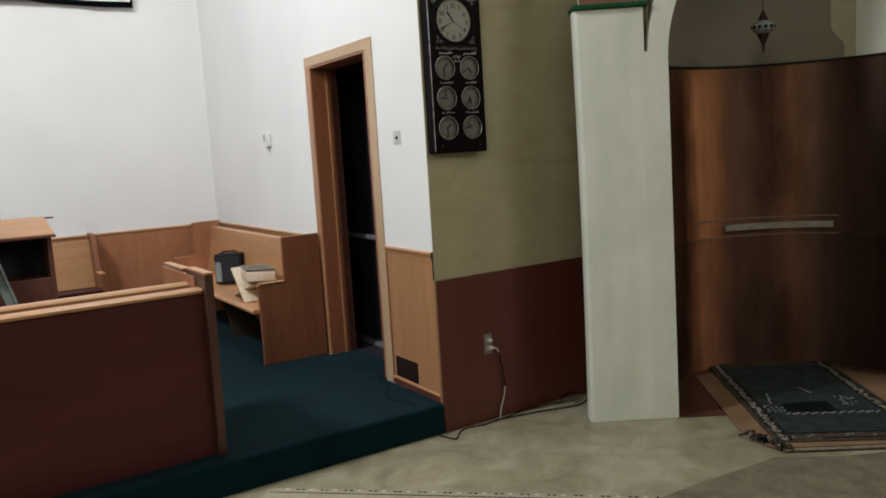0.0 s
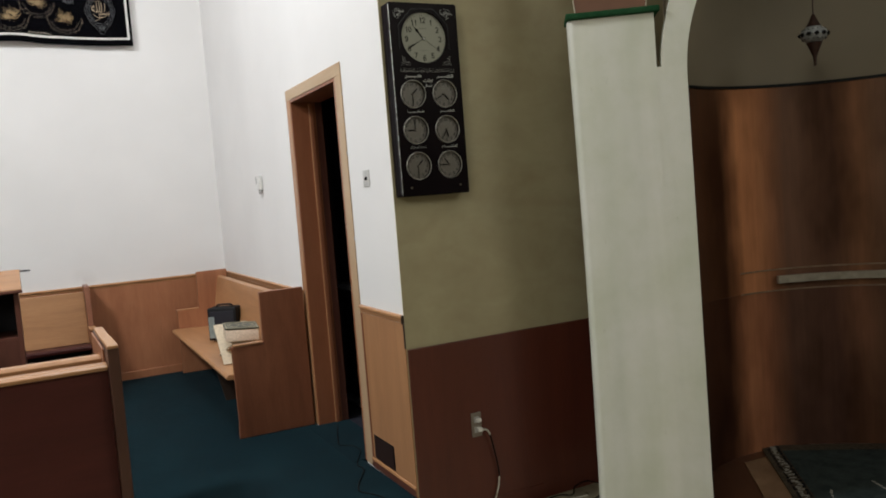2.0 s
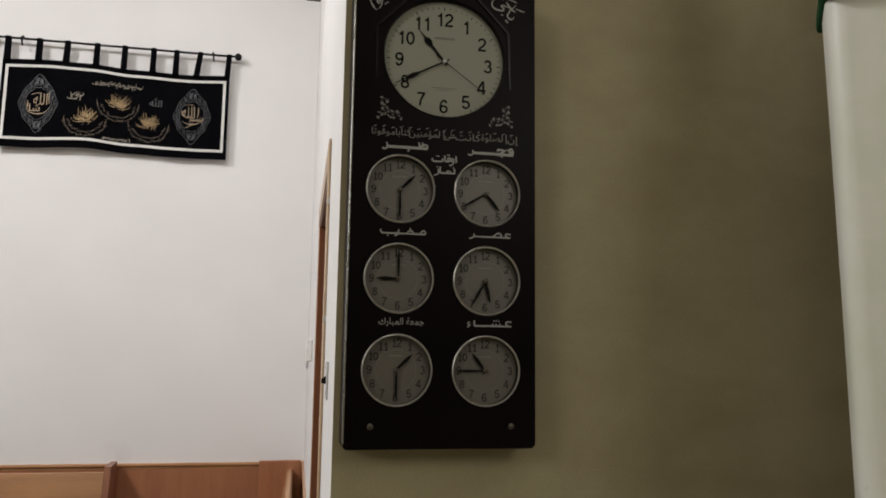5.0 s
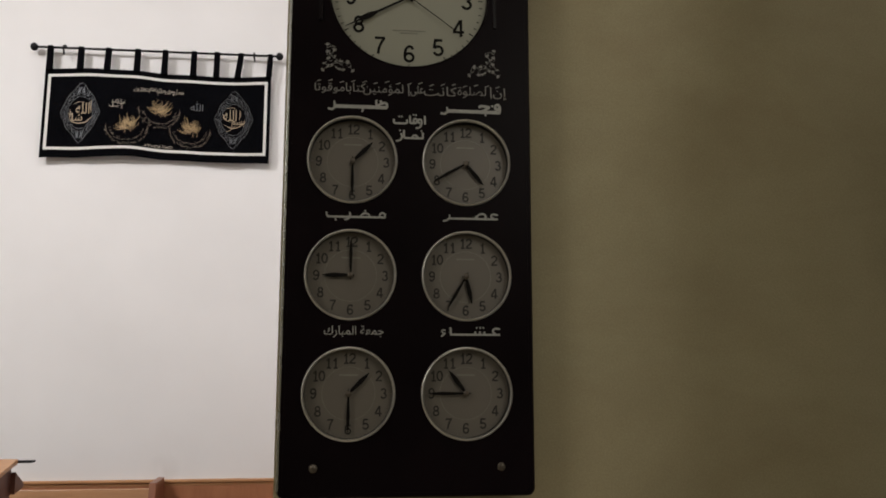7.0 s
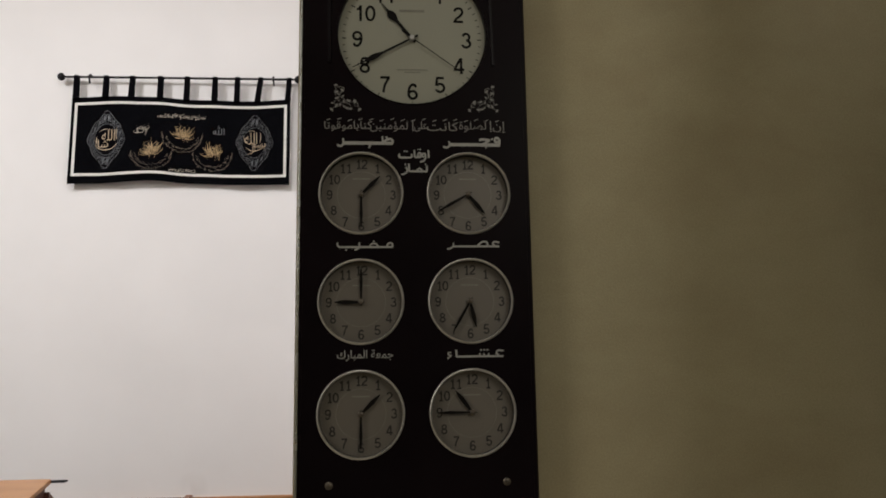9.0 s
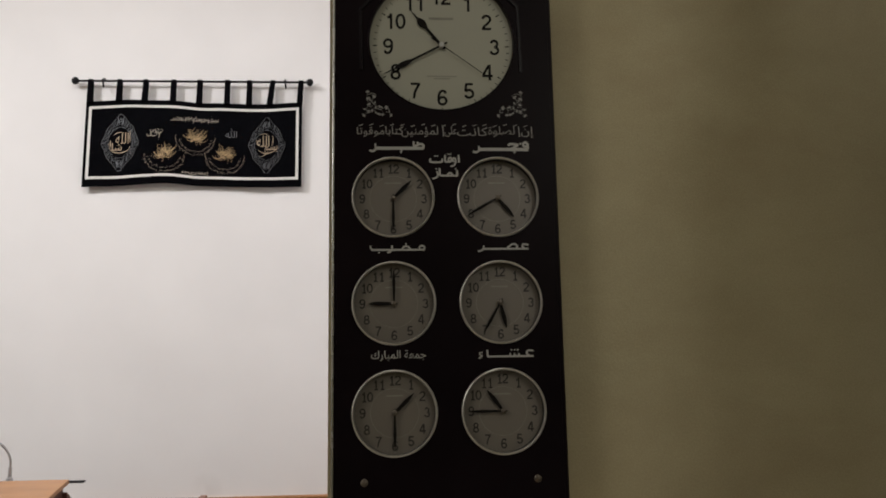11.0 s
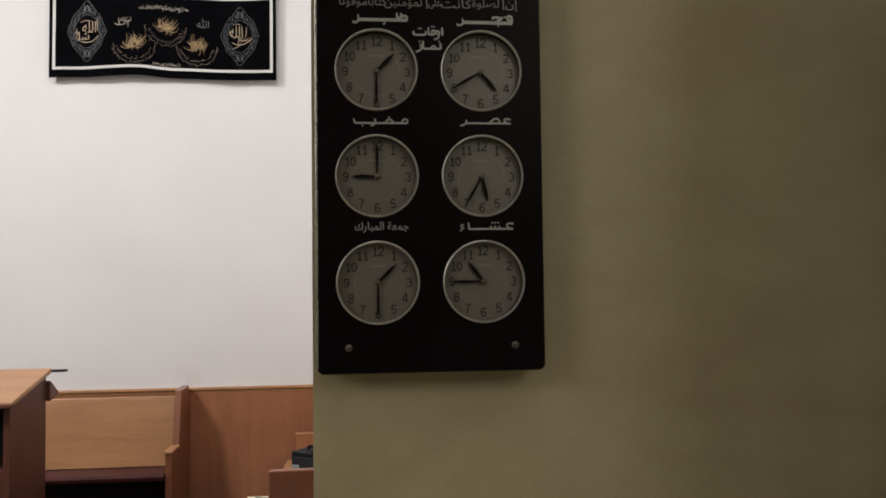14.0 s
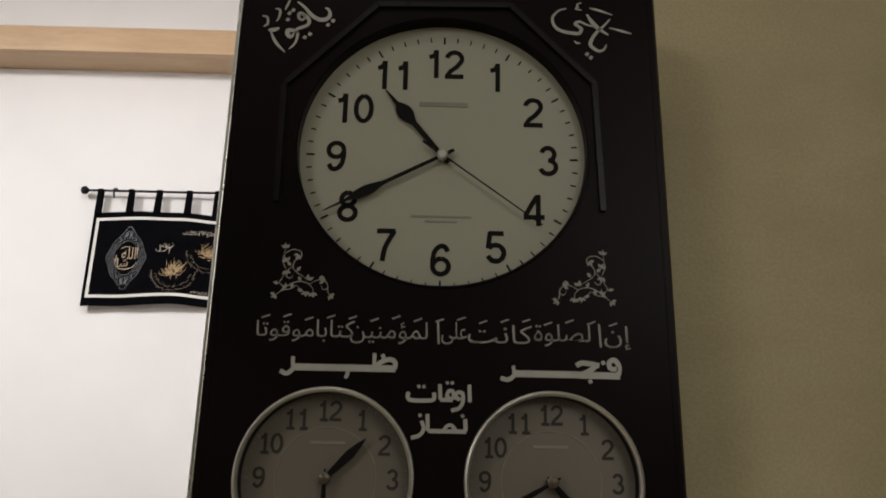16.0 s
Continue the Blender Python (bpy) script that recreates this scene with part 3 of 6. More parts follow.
def wainscot_door_wall():
    t = thing("wainscot_door_side", "honey oak wainscot with a moulded cap rail", "wainscot", DOORWALL, SKEW, "", "structure")
    for a, b in ((0.004, 0.550), (1.585, 4.09)):
        part("panel", box(-0.004, -0.0005, a, b, STEP, 0.985, 0.001), OAK, t, "", True)
        part("cap_rail", prism([(p, q) for p, q in rail_profile(1.025, 0.008)], "y", a - 0.004, b, 0.0), OAK_Y, t, "", True)
        part("baseboard", box(-0.010, -0.0005, a - 0.003, b, STEP, 0.2048, 0.001), DARKOAK, t, "dark skirting", True)
        # Pale moulding that paints the highlight along the skirting's top edge.
        part("baseboard_bead", prism([(0, 0.205), (-0.011, 0.205), (-0.011, 0.210), (-0.008, 0.217), (-0.005, 0.218), (0, 0.218)], "y", a - 0.003, b), OAK_Y, t, "", True)
    part("corner_strip", box(-0.006, -0.0005, -0.004, 0.004, STEP, 0.868, 0.002), OAK, t, "", True)
    part("corner_strip", box(-0.006, -0.0005, -0.0045, 0.004, 0.8685, 0.982, 0.001), DARKEND, t, "dark bare edge", True)
    part("rail_end", box(-0.0145, -0.0005, -0.0055, -0.0005, 0.983, 1.0255, 0.002), DARKEND, t, "dark end grain", True)
    part("edge_strip", box(-0.0075, -0.0042, 0.532, 0.5495, 0.22, 0.982, 0.001), REDOAK, t, "", True)


wainscot_door_wall()


def wainscot_far_wall():
    t = thing("wainscot_north", "red-brown oak wainscot with a moulded cap rail", "wainscot", (0, FAR, 0), 0, "", "structure")
    xs = [-6, -3.6, -1.2, 0.6, 1.86, 2.47]
    for a, b in zip(xs, xs[1:]):
        part("panel", box(a + 0.0002, b - 0.0002, FAR - 0.014, FAR - 0.0005, STEP, 0.985, 0.0004), MIDOAK, t)
    part("cap_rail", prism([(FAR + p, q) for p, q in rail_profile(1.022, 0.02)], "x", -6, 2.46), OAK_X, t)
    part("baseboard", box(-6, 2.46, FAR - 0.03, FAR - 0.0145, STEP, 0.24, 0.004), MIDOAK, t)


wainscot_far_wall()


# ---- prayer clock ----
WELL, BIGWELL = 0.013, 0.011
CX0, CX1, CZ0, CZ1, CF = 2.3665, 2.7078, 1.560, 2.416, 3.500


def rounded(x0, x1, z0, z1, r, n=5):
    out = []
    for cx, cz, a0 in ((x1 - r, z1 - r, 0), (x0 + r, z1 - r, 90), (x0 + r, z0 + r, 180), (x1 - r, z0 + r, 270)):
        out += [(cx + r * math.cos(radians(a0 + 90 * k / n)), cz + r * math.sin(radians(a0 + 90 * k / n))) for k in range(n + 1)]
    return out


def pointer(cx, cz, hour_angle, length, width, y, tail=0.12, style="leaf", bm=None):
    """A flat clock pointer; the angle runs clockwise from twelve, in degrees."""
    a = radians(90 - hour_angle)
    d, s = Vector((math.cos(a), math.sin(a))), Vector((-math.sin(a), math.cos(a)))
    prof = {"leaf": [(-tail, 0.25), (0, 0.45), (0.25, 0.7), (0.6, 1.0), (0.85, 0.55), (1, 0.05)],
            "spade": [(-tail, 0.3), (0, 0.3), (0.5, 0.34), (0.60, 0.9), (0.66, 1.0), (0.72, 0.85), (0.80, 0.25), (1, 0.06)],
            "thin": [(-tail, 1.0), (0, 0.6), (1, 0.35)]}[style]
    c = Vector((cx, cz))
    left = [c + d * (p * length) + s * (w * width / 2) for p, w in prof]
    right = [c + d * (p * length) - s * (w * width / 2) for p, w in reversed(prof)]
    return prism([(p.x, p.y) for p in left + right], "y", y - 0.0012, y, 0.0, bm)


def arc(cx, cz, rx, rz, a0, a1, n=14):
    return [(cx + rx * math.cos(radians(a0 + (a1 - a0) * k / n)), cz + rz * math.sin(radians(a0 + (a1 - a0) * k / n))) for k in range(n + 1)]


DIGITS = {
    "0": [arc(0, 0.5, 0.24, 0.43, 90, 450, 28)],
    "1": [[(0.08, 0.0), (0.08, 1.0)], [(-0.15, 0.75), (-0.03, 0.78), (0.04, 0.86), (0.07, 0.99)]],
    "2": [arc(0, 0.70, 0.24, 0.23, 172, -28) + [(0.06, 0.40), (-0.14, 0.24), (-0.25, 0.03)], [(-0.30, 0.065), (0.29, 0.065)]],
    "3": [arc(0, 0.72, 0.20, 0.21, 165, -88), arc(0, 0.29, 0.24, 0.225, 88, -165)],
    "4": [[(0.08, 0.96), (-0.10, 0.66), (-0.29, 0.30)], [(-0.34, 0.275), (0.30, 0.275)], [(0.11, 0.0), (0.11, 1.0)]],
    "5": [[(0.25, 0.93), (-0.18, 0.93)], [(-0.15, 0.98), (-0.185, 0.72), (-0.215, 0.46)], arc(0.01, 0.315, 0.245, 0.25, 145, -160, 18)],
    "6": [arc(0.01, 0.30, 0.235, 0.235, 90, 450, 24), [(-0.225, 0.32), (-0.225, 0.52), (-0.16, 0.79), (0.0, 0.93), (0.14, 0.90), (0.215, 0.77)]],
    "7": [[(-0.28, 0.93), (0.28, 0.93)], [(0.25, 0.93), (0.10, 0.68), (-0.03, 0.38), (-0.09, 0.0)]],
    "8": [arc(0, 0.725, 0.195, 0.205, 90, 450, 22), arc(0, 0.285, 0.24, 0.22, 90, 450, 24)],
}
DIGITS["9"] = [[(-x, 1 - z) for x, z in path] for path in DIGITS["6"]]


def numeral(text, cx, cz, size, y, weight, serif):
    """Printed figures of even stroke, centred on (cx, cz); serif adds feet to the ones."""
    b = bmesh.new()
    lift = 0
    for k, d in enumerate(text):
        ox = (k - (len(text) - 1) / 2) * (0.66 if "1" in text[:1] else 0.72)
        paths = DIGITS[d] + ([[(-0.12, 0.04), (0.28, 0.04)]] if serif and d == "1" else [])
        for path in paths:
            line = path if len(path) < 3 or len(path) > 12 else [(p.x, p.y) for p in smooth_line([(p, q, 0) for p, q in path], 4)]
            ribbon([(cx + size * (ox + p), cz + size * (q - 0.5)) for p, q in line], size * weight, y, 0.0004 + 0.00006 * lift, b, False)
            lift += 1
    return b


def clock_numerals(dial, cx, cz, radius, size, y, weight, ink, serif=False):
    for h in range(1, 13):
        a = radians(90 - 30 * h)
        part("numeral", numeral(str(h), cx + radius * math.cos(a), cz + radius * math.sin(a), size, y, weight, serif), ink, dial)


def tick_ring(cx, cz, r, y, count, length, width):
    b = bmesh.new()
    for k in range(count):
        a = 2 * math.pi * k / count
        d, s = Vector((math.cos(a), math.sin(a))), Vector((-math.sin(a), math.cos(a)))
        long = k % 5 == 0
        l, w = (length * 1.5, width * 1.6) if long else (length, width)
        c = Vector((cx, cz))
        pts = [c + d * (r - l) + s * w / 2, c + d * r + s * w / 2, c + d * r - s * w / 2, c + d * (r - l) - s * w / 2]
        prism([(p.x, p.y) for p in pts], "y", y - 0.0005, y, 0, b)
    return b


def small_clock(cabinet, cx, cz, hour, minute, label):
    y = CF + WELL          # face of the sunken dial
    dial = part("dial", lathe([(0.0, 0.0), (0.0605, 0.0), (0.0605, -0.003), (0.0, -0.003)], (cx, y, cz), "y", 48), SMALLDIAL, cabinet, label)
    part("well", lathe([(0.0592, 0.0), (0.0592, WELL), (0.0600, WELL), (0.0600, 0.0)], (cx, y, cz), "y", 56, None, True), MATT, dial, "", False, True)
    part("rim", lathe([(0.0588, -0.001), (0.0590, 0.0025), (0.0604, 0.0040), (0.0620, 0.0030), (0.0628, -0.001)], (cx, CF, cz), "y", 64, None, True), SATIN, dial, "chrome rim", False, True)
    clock_numerals(dial, cx, cz, 0.0468, 0.0142, y, 0.15, FADEDINK, True)
    part("printed_ring", lathe([(0.0352, 0.0), (0.0352, 0.0005), (0.0358, 0.0005), (0.0358, 0.0)], (cx, y, cz), "y", 48, None, True), FAINTINK, dial)
    tagged(part("minute_mark", tick_ring(cx, cz, 0.0575, y, 60, 0.0016, 0.0005), FAINTINK, dial), kind="stuff")
    part("maker_mark", box(cx - 0.0125, cx + 0.0125, y - 0.0005, y, cz + 0.0235, cz + 0.0255), FAINTINK, dial)
    part("hour_pointer", pointer(cx, cz, hour * 30, 0.039, 0.0066, y - 0.004), INK, dial)
    part("minute_pointer", pointer(cx, cz, minute * 6, 0.052, 0.0048, y - 0.006), INK, dial)
    part("hub", lathe([(0.0, 0.0), (0.0040, 0.0), (0.0040, 0.0085), (0.0022, 0.0095), (0.0, 0.0095)], (cx, y, cz), "y", 20), BROWNMETAL, dial, "", False, True)
    return dial


def arabesque(cx, cz, sx, y):
    """A corner spray of curled stems with small three-lobed flowers."""
    b = bmesh.new()
    k = 0.0002

    def stem(pts):
        line = smooth_line([(cx + sx * p * k, cz + q * k, 0) for p, q in pts], 5)
        ribbon([(p.x, p.y) for p in line], 0.00065, y, 0.0005, b)

    def leaf(p, q, a, l):
        d, e = Vector((sx * math.cos(a), math.sin(a))), Vector((-math.sin(a), sx * math.cos(a)))
        c = Vector((cx + sx * p * k, cz + q * k))
        pts = [c, c + d * l * 0.45 + e * l * 0.30, c + d * l, c + d * l * 0.45 - e * l * 0.30]
        prism([(v.x, v.y) for v in pts], "y", y - 0.0006, y, 0, b)

    for line in ([(-69, 95), (-72, 70), (-45, 86), (-14, 80), (-10, 60), (-30, 45), (-38, 20), (-24, 0), (0, -15), (20, -32)],
                 [(-62, 5), (-72, -20), (-82, -42), (-60, -56), (-30, -40), (0, -36), (25, -45), (40, -62), (41, -80)],
                 [(25, -45), (60, -28), (86, -35), (96, -56), (80, -66), (70, -50)], [(96, -56), (98, -76), (106, -88)],
                 [(-97, -90), (-70, -70), (-40, -64), (-20, -50)], [(-72, 70), (-76, 40), (-62, 8)], [(-20, -50), (0, -70), (16, -78)],
                 [(-38, 20), (-52, 10), (-60, -14), (-46, -24), (-34, -12)]):
        stem(line)
    for p, q, a in ((-69, 92, 1.7), (-62, 40, 2.0), (-62, 4, -1.4), (-58, -62, 2.6), (-95, -86, 3.9), (16, -74, -1.6), (41, -78, -1.4), (104, -86, -0.7), (80, -34, 2.6), (-18, 66, -2.2)):
        for turn in (-0.95, 0.0, 0.95):
            leaf(p, q, a + turn, 0.0040)
    for p, q, a in ((18, -30, 1.4), (22, -30, 0.5), (-24, 4, 0.8), (-44, 24, 2.4), (-40, -62, 1.2), (62, -30, 1.0), (-84, -44, 3.0), (-6, -36, 1.9), (6, -72, 2.9)):
        leaf(p, q, a, 0.0046)
    return b


def pierced_panel(outline, holes, y, thick):
    """A flat panel facing -y with round openings through it."""
    b = bmesh.new()
    loops = [outline] + [[(cx + r * math.cos(2 * math.pi * k / n), cz + r * math.sin(2 * math.pi * k / n)) for k in range(n)] for cx, cz, r, n in holes]
    edges = []
    for loop in loops:
        clean = [p for i, p in enumerate(loop) if (Vector(p) - Vector(loop[i - 1])).length > 1e-5]
        vs = [b.verts.new((p[0], y, p[1])) for p in clean]
        edges += [b.edges.new((vs[i - 1], vs[i])) for i in range(len(vs))]
    bmesh.ops.triangle_fill(b, use_beauty=True, use_dissolve=False, edges=edges)
    made = bmesh.ops.extrude_face_region(b, geom=b.faces[:])["geom"]
    for v in made:
        if isinstance(v, bmesh.types.BMVert):
            v.co.y += thick
    return b


def surround():
    """The side walls of the cabinet, in front of its solid back."""
    o, i = rounded(CX0, CX1, CZ0, CZ1, 0.010), rounded(CX0 + 0.0065, CX1 - 0.0065, CZ0 + 0.0065, CZ1 - 0.0065, 0.0035)
    b = bmesh.new()
    rows = []
    for (p, q), (pi, qi) in zip(o, i):
        k = 0.0025
        rows.append([b.verts.new(c) for c in ((p, CF + 0.0238, q), (p, CF + k, q), (p + (pi - p) * 0.35, CF - 0.0005, q + (qi - q) * 0.35), (pi, CF - 0.0005, qi), (pi, CF + 0.0238, qi))])
    n = len(rows)
    for r in range(n):
        for j in range(5):
            b.faces.new((rows[r][j], rows[r][(j + 1) % 5], rows[(r + 1) % n][(j + 1) % 5], rows[(r + 1) % n][j]))
    return b


def brush(strokes, dots, x, z, y):
    """Brush-written letters: tapered strokes and square dots round (x, z) on a plane facing -y."""
    b = bmesh.new()
    for w, pts in strokes:
        line = smooth_line([(x + p, z + q, 0) for p, q in pts], 5)
        ribbon([(p.x, p.y) for p in line], w * 1.15, y, 0.0006, b)
    for p, q in dots:
        prism([(x + p - 0.0019, z + q - 0.0006), (x + p + 0.0004, z + q - 0.0019), (x + p + 0.0019, z + q + 0.0006), (x + p - 0.0004, z + q + 0.0019)], "y", y - 0.0006, y, 0, b)
    return b


# block-lettered words: strokes (width, points) and square dots, right to left as written, y down
SCRIPT = {}
SCRIPT["zuhr"] = (457, 310, [(40, [(212, 322), (766, 322)]), (22, [(210, 266), (214, 318)]), (26, [(222, 322), (204, 344), (180, 358), (146, 344)]), (22, [(490, 312), (510, 345), (500, 378)]),
    (22, [(650, 240), (652, 318)]), (28, [(652, 318), (690, 286), (736, 272), (764, 290), (760, 325)])], [(697, 254, 15)])
SCRIPT["fajr"] = (584, 328, [(40, [(330, 352), (700, 352)]), (20, [(330, 310), (334, 350)]), (26, [(342, 352), (322, 374), (297, 386), (260, 376)]), (30, [(672, 304), (700, 288), (750, 292), (796, 300)]),
    (30, [(782, 300), (745, 328), (700, 350)]), (40, [(690, 354), (906, 354)]), (28, [(900, 350), (902, 300), (878, 268), (850, 284), (858, 316), (896, 316)])], [(745, 386, 14), (818, 284, 14)])
SCRIPT["maghrib"] = (247, 63, [(13, [(100, 75), (212, 75)]), (11, [(95, 50), (97, 66), (108, 75)]), (12, [(214, 50), (216, 72), (204, 86), (188, 90)]), (13, [(214, 75), (398, 75)]), (11, [(270, 74), (284, 57), (306, 57), (320, 74)]),
    (12, [(372, 75), (370, 60), (384, 52), (397, 60), (396, 75)])], [(143, 90, 6), (294, 42, 6)])
SCRIPT["asr"] = (835, 78, [(13, [(716, 88), (978, 88)]), (10, [(722, 68), (722, 86)]), (12, [(722, 86), (706, 98), (688, 102)]), (12, [(858, 86), (880, 64), (904, 62), (914, 78), (906, 86)]), (11, [(868, 88), (858, 74)]),
    (12, [(978, 66), (950, 62), (942, 74), (956, 86)])], [])
SCRIPT["isha"] = (830, 664, [(13, [(722, 677), (980, 677)]), (13, [(722, 640), (724, 676)]), (9, [(696, 654), (680, 656), (682, 668), (696, 670)]), (10, [(696, 670), (674, 688)]), (10, [(850, 660), (851, 676)]), (10, [(874, 660), (875, 676)]),
    (10, [(898, 660), (899, 676)]), (12, [(980, 648), (952, 646), (942, 660), (956, 674)])], [(858, 642, 6), (876, 642, 6), (893, 642, 6)])
SCRIPT["awqat"] = (234, 122, [(24, [(391, 62), (395, 152)]), (24, [(344, 142), (322, 126), (332, 102), (356, 110), (358, 150), (338, 184), (298, 196)]), (26, [(240, 142), (306, 142)]), (24, [(300, 140), (276, 124), (286, 96), (308, 102), (309, 140)]),
    (24, [(237, 62), (241, 142)]), (25, [(76, 106), (70, 130), (92, 147), (188, 147), (209, 134), (206, 106)])], [(276, 54, 11), (302, 54, 11), (128, 76, 11), (154, 76, 11)])
SCRIPT["namaz"] = (230, 278, [(26, [(364, 236), (366, 298)]), (26, [(172, 300), (370, 300)]), (22, [(252, 298), (270, 274), (294, 270), (316, 296)]), (25, [(168, 214), (171, 300)]), (24, [(138, 250), (150, 288), (130, 322), (86, 336)])], [(130, 222, 11), (350, 222, 11)])


def block_word(word, x, z, scale, y, heft=0.82):
    cx, cz, strokes, dots = SCRIPT[word]
    b = bmesh.new()
    for k, (w, pts) in enumerate(strokes):
        line = [(p[0], p[1]) for p in (smooth_line([(p, q, 0) for p, q in pts], 5) if len(pts) > 2 else pts)]
        ribbon([(x + (p - cx) * scale, z - (q - cz) * scale) for p, q in line], w * heft * scale, y, 0.0006 + 0.00006 * k, b, False)
    for p, q, r in dots:
        px, pz = x + (p - cx) * scale, z - (q - cz) * scale
        d = r * scale
        prism([(px - d, pz + 0.25 * d), (px - 0.25 * d, pz - d), (px + d, pz - 0.25 * d), (px + 0.25 * d, pz + d)], "y", y - 0.0006, y, 0, b)
    return b


QAYYUM = [
    (0.0031, [(-0.1215, 0.132), (-0.1155, 0.127), (-0.1095, 0.120), (-0.1035, 0.116), (-0.0975, 0.116), (-0.0945, 0.120), (-0.0955, 0.125), (-0.0985, 0.127)]),
    (0.0026, [(-0.1185, 0.121), (-0.1145, 0.119), (-0.1165, 0.115), (-0.1195, 0.117), (-0.1195, 0.121), (-0.1155, 0.120), (-0.1115, 0.116), (-0.1115, 0.111), (-0.1165, 0.108), (-0.1205, 0.106), (-0.1195, 0.101), (-0.1205, 0.095), (-0.1225, 0.091), (-0.1255, 0.088)]),
    (0.0031, [(-0.1195, 0.103), (-0.1235, 0.105), (-0.1275, 0.105), (-0.1275, 0.101), (-0.1245, 0.099), (-0.1225, 0.103)]),
    (0.0031, [(-0.1435, 0.105), (-0.1395, 0.105), (-0.1345, 0.107)]),
    (0.0022, [(-0.1415, 0.104), (-0.1385, 0.097), (-0.1345, 0.091), (-0.1285, 0.085)]),
    (0.0017, [(-0.1395, 0.125), (-0.1355, 0.124), (-0.1355, 0.118), (-0.1375, 0.113)]),
    (0.0017, [(-0.1495, 0.118), (-0.1455, 0.117), (-0.1445, 0.111), (-0.1475, 0.108)]),
    (0.0017, [(-0.1275, 0.135), (-0.1295, 0.129), (-0.1315, 0.124)]),
]
HAYY = [
    (0.0026, [(0.0995, 0.132), (0.0935, 0.130), (0.0885, 0.124), (0.0885, 0.118), (0.0915, 0.113), (0.0975, 0.110), (0.1045, 0.109), (0.1095, 0.109), (0.1115, 0.113), (0.1085, 0.116), (0.1065, 0.118), (0.1105, 0.120), (0.1165, 0.117), (0.1225, 0.116)]),
    (0.0031, [(0.1165, 0.127), (0.1205, 0.120), (0.1255, 0.114), (0.1335, 0.108)]),
    (0.0026, [(0.1355, 0.123), (0.1305, 0.117), (0.1245, 0.111), (0.1205, 0.105), (0.1185, 0.099), (0.1215, 0.095), (0.1255, 0.093), (0.1295, 0.095), (0.1315, 0.099)]),
    (0.0017, [(0.1345, 0.115), (0.1445, 0.112), (0.1525, 0.110)]),
    (0.0017, [(0.1185, 0.133), (0.1265, 0.131), (0.1375, 0.127)]),
    (0.0013, [(0.1055, 0.102), (0.1075, 0.100), (0.1105, 0.100)]),
    (0.0013, [(0.1125, 0.138), (0.1085, 0.136), (0.1095, 0.134), (0.1075, 0.132), (0.1125, 0.131)]),
]


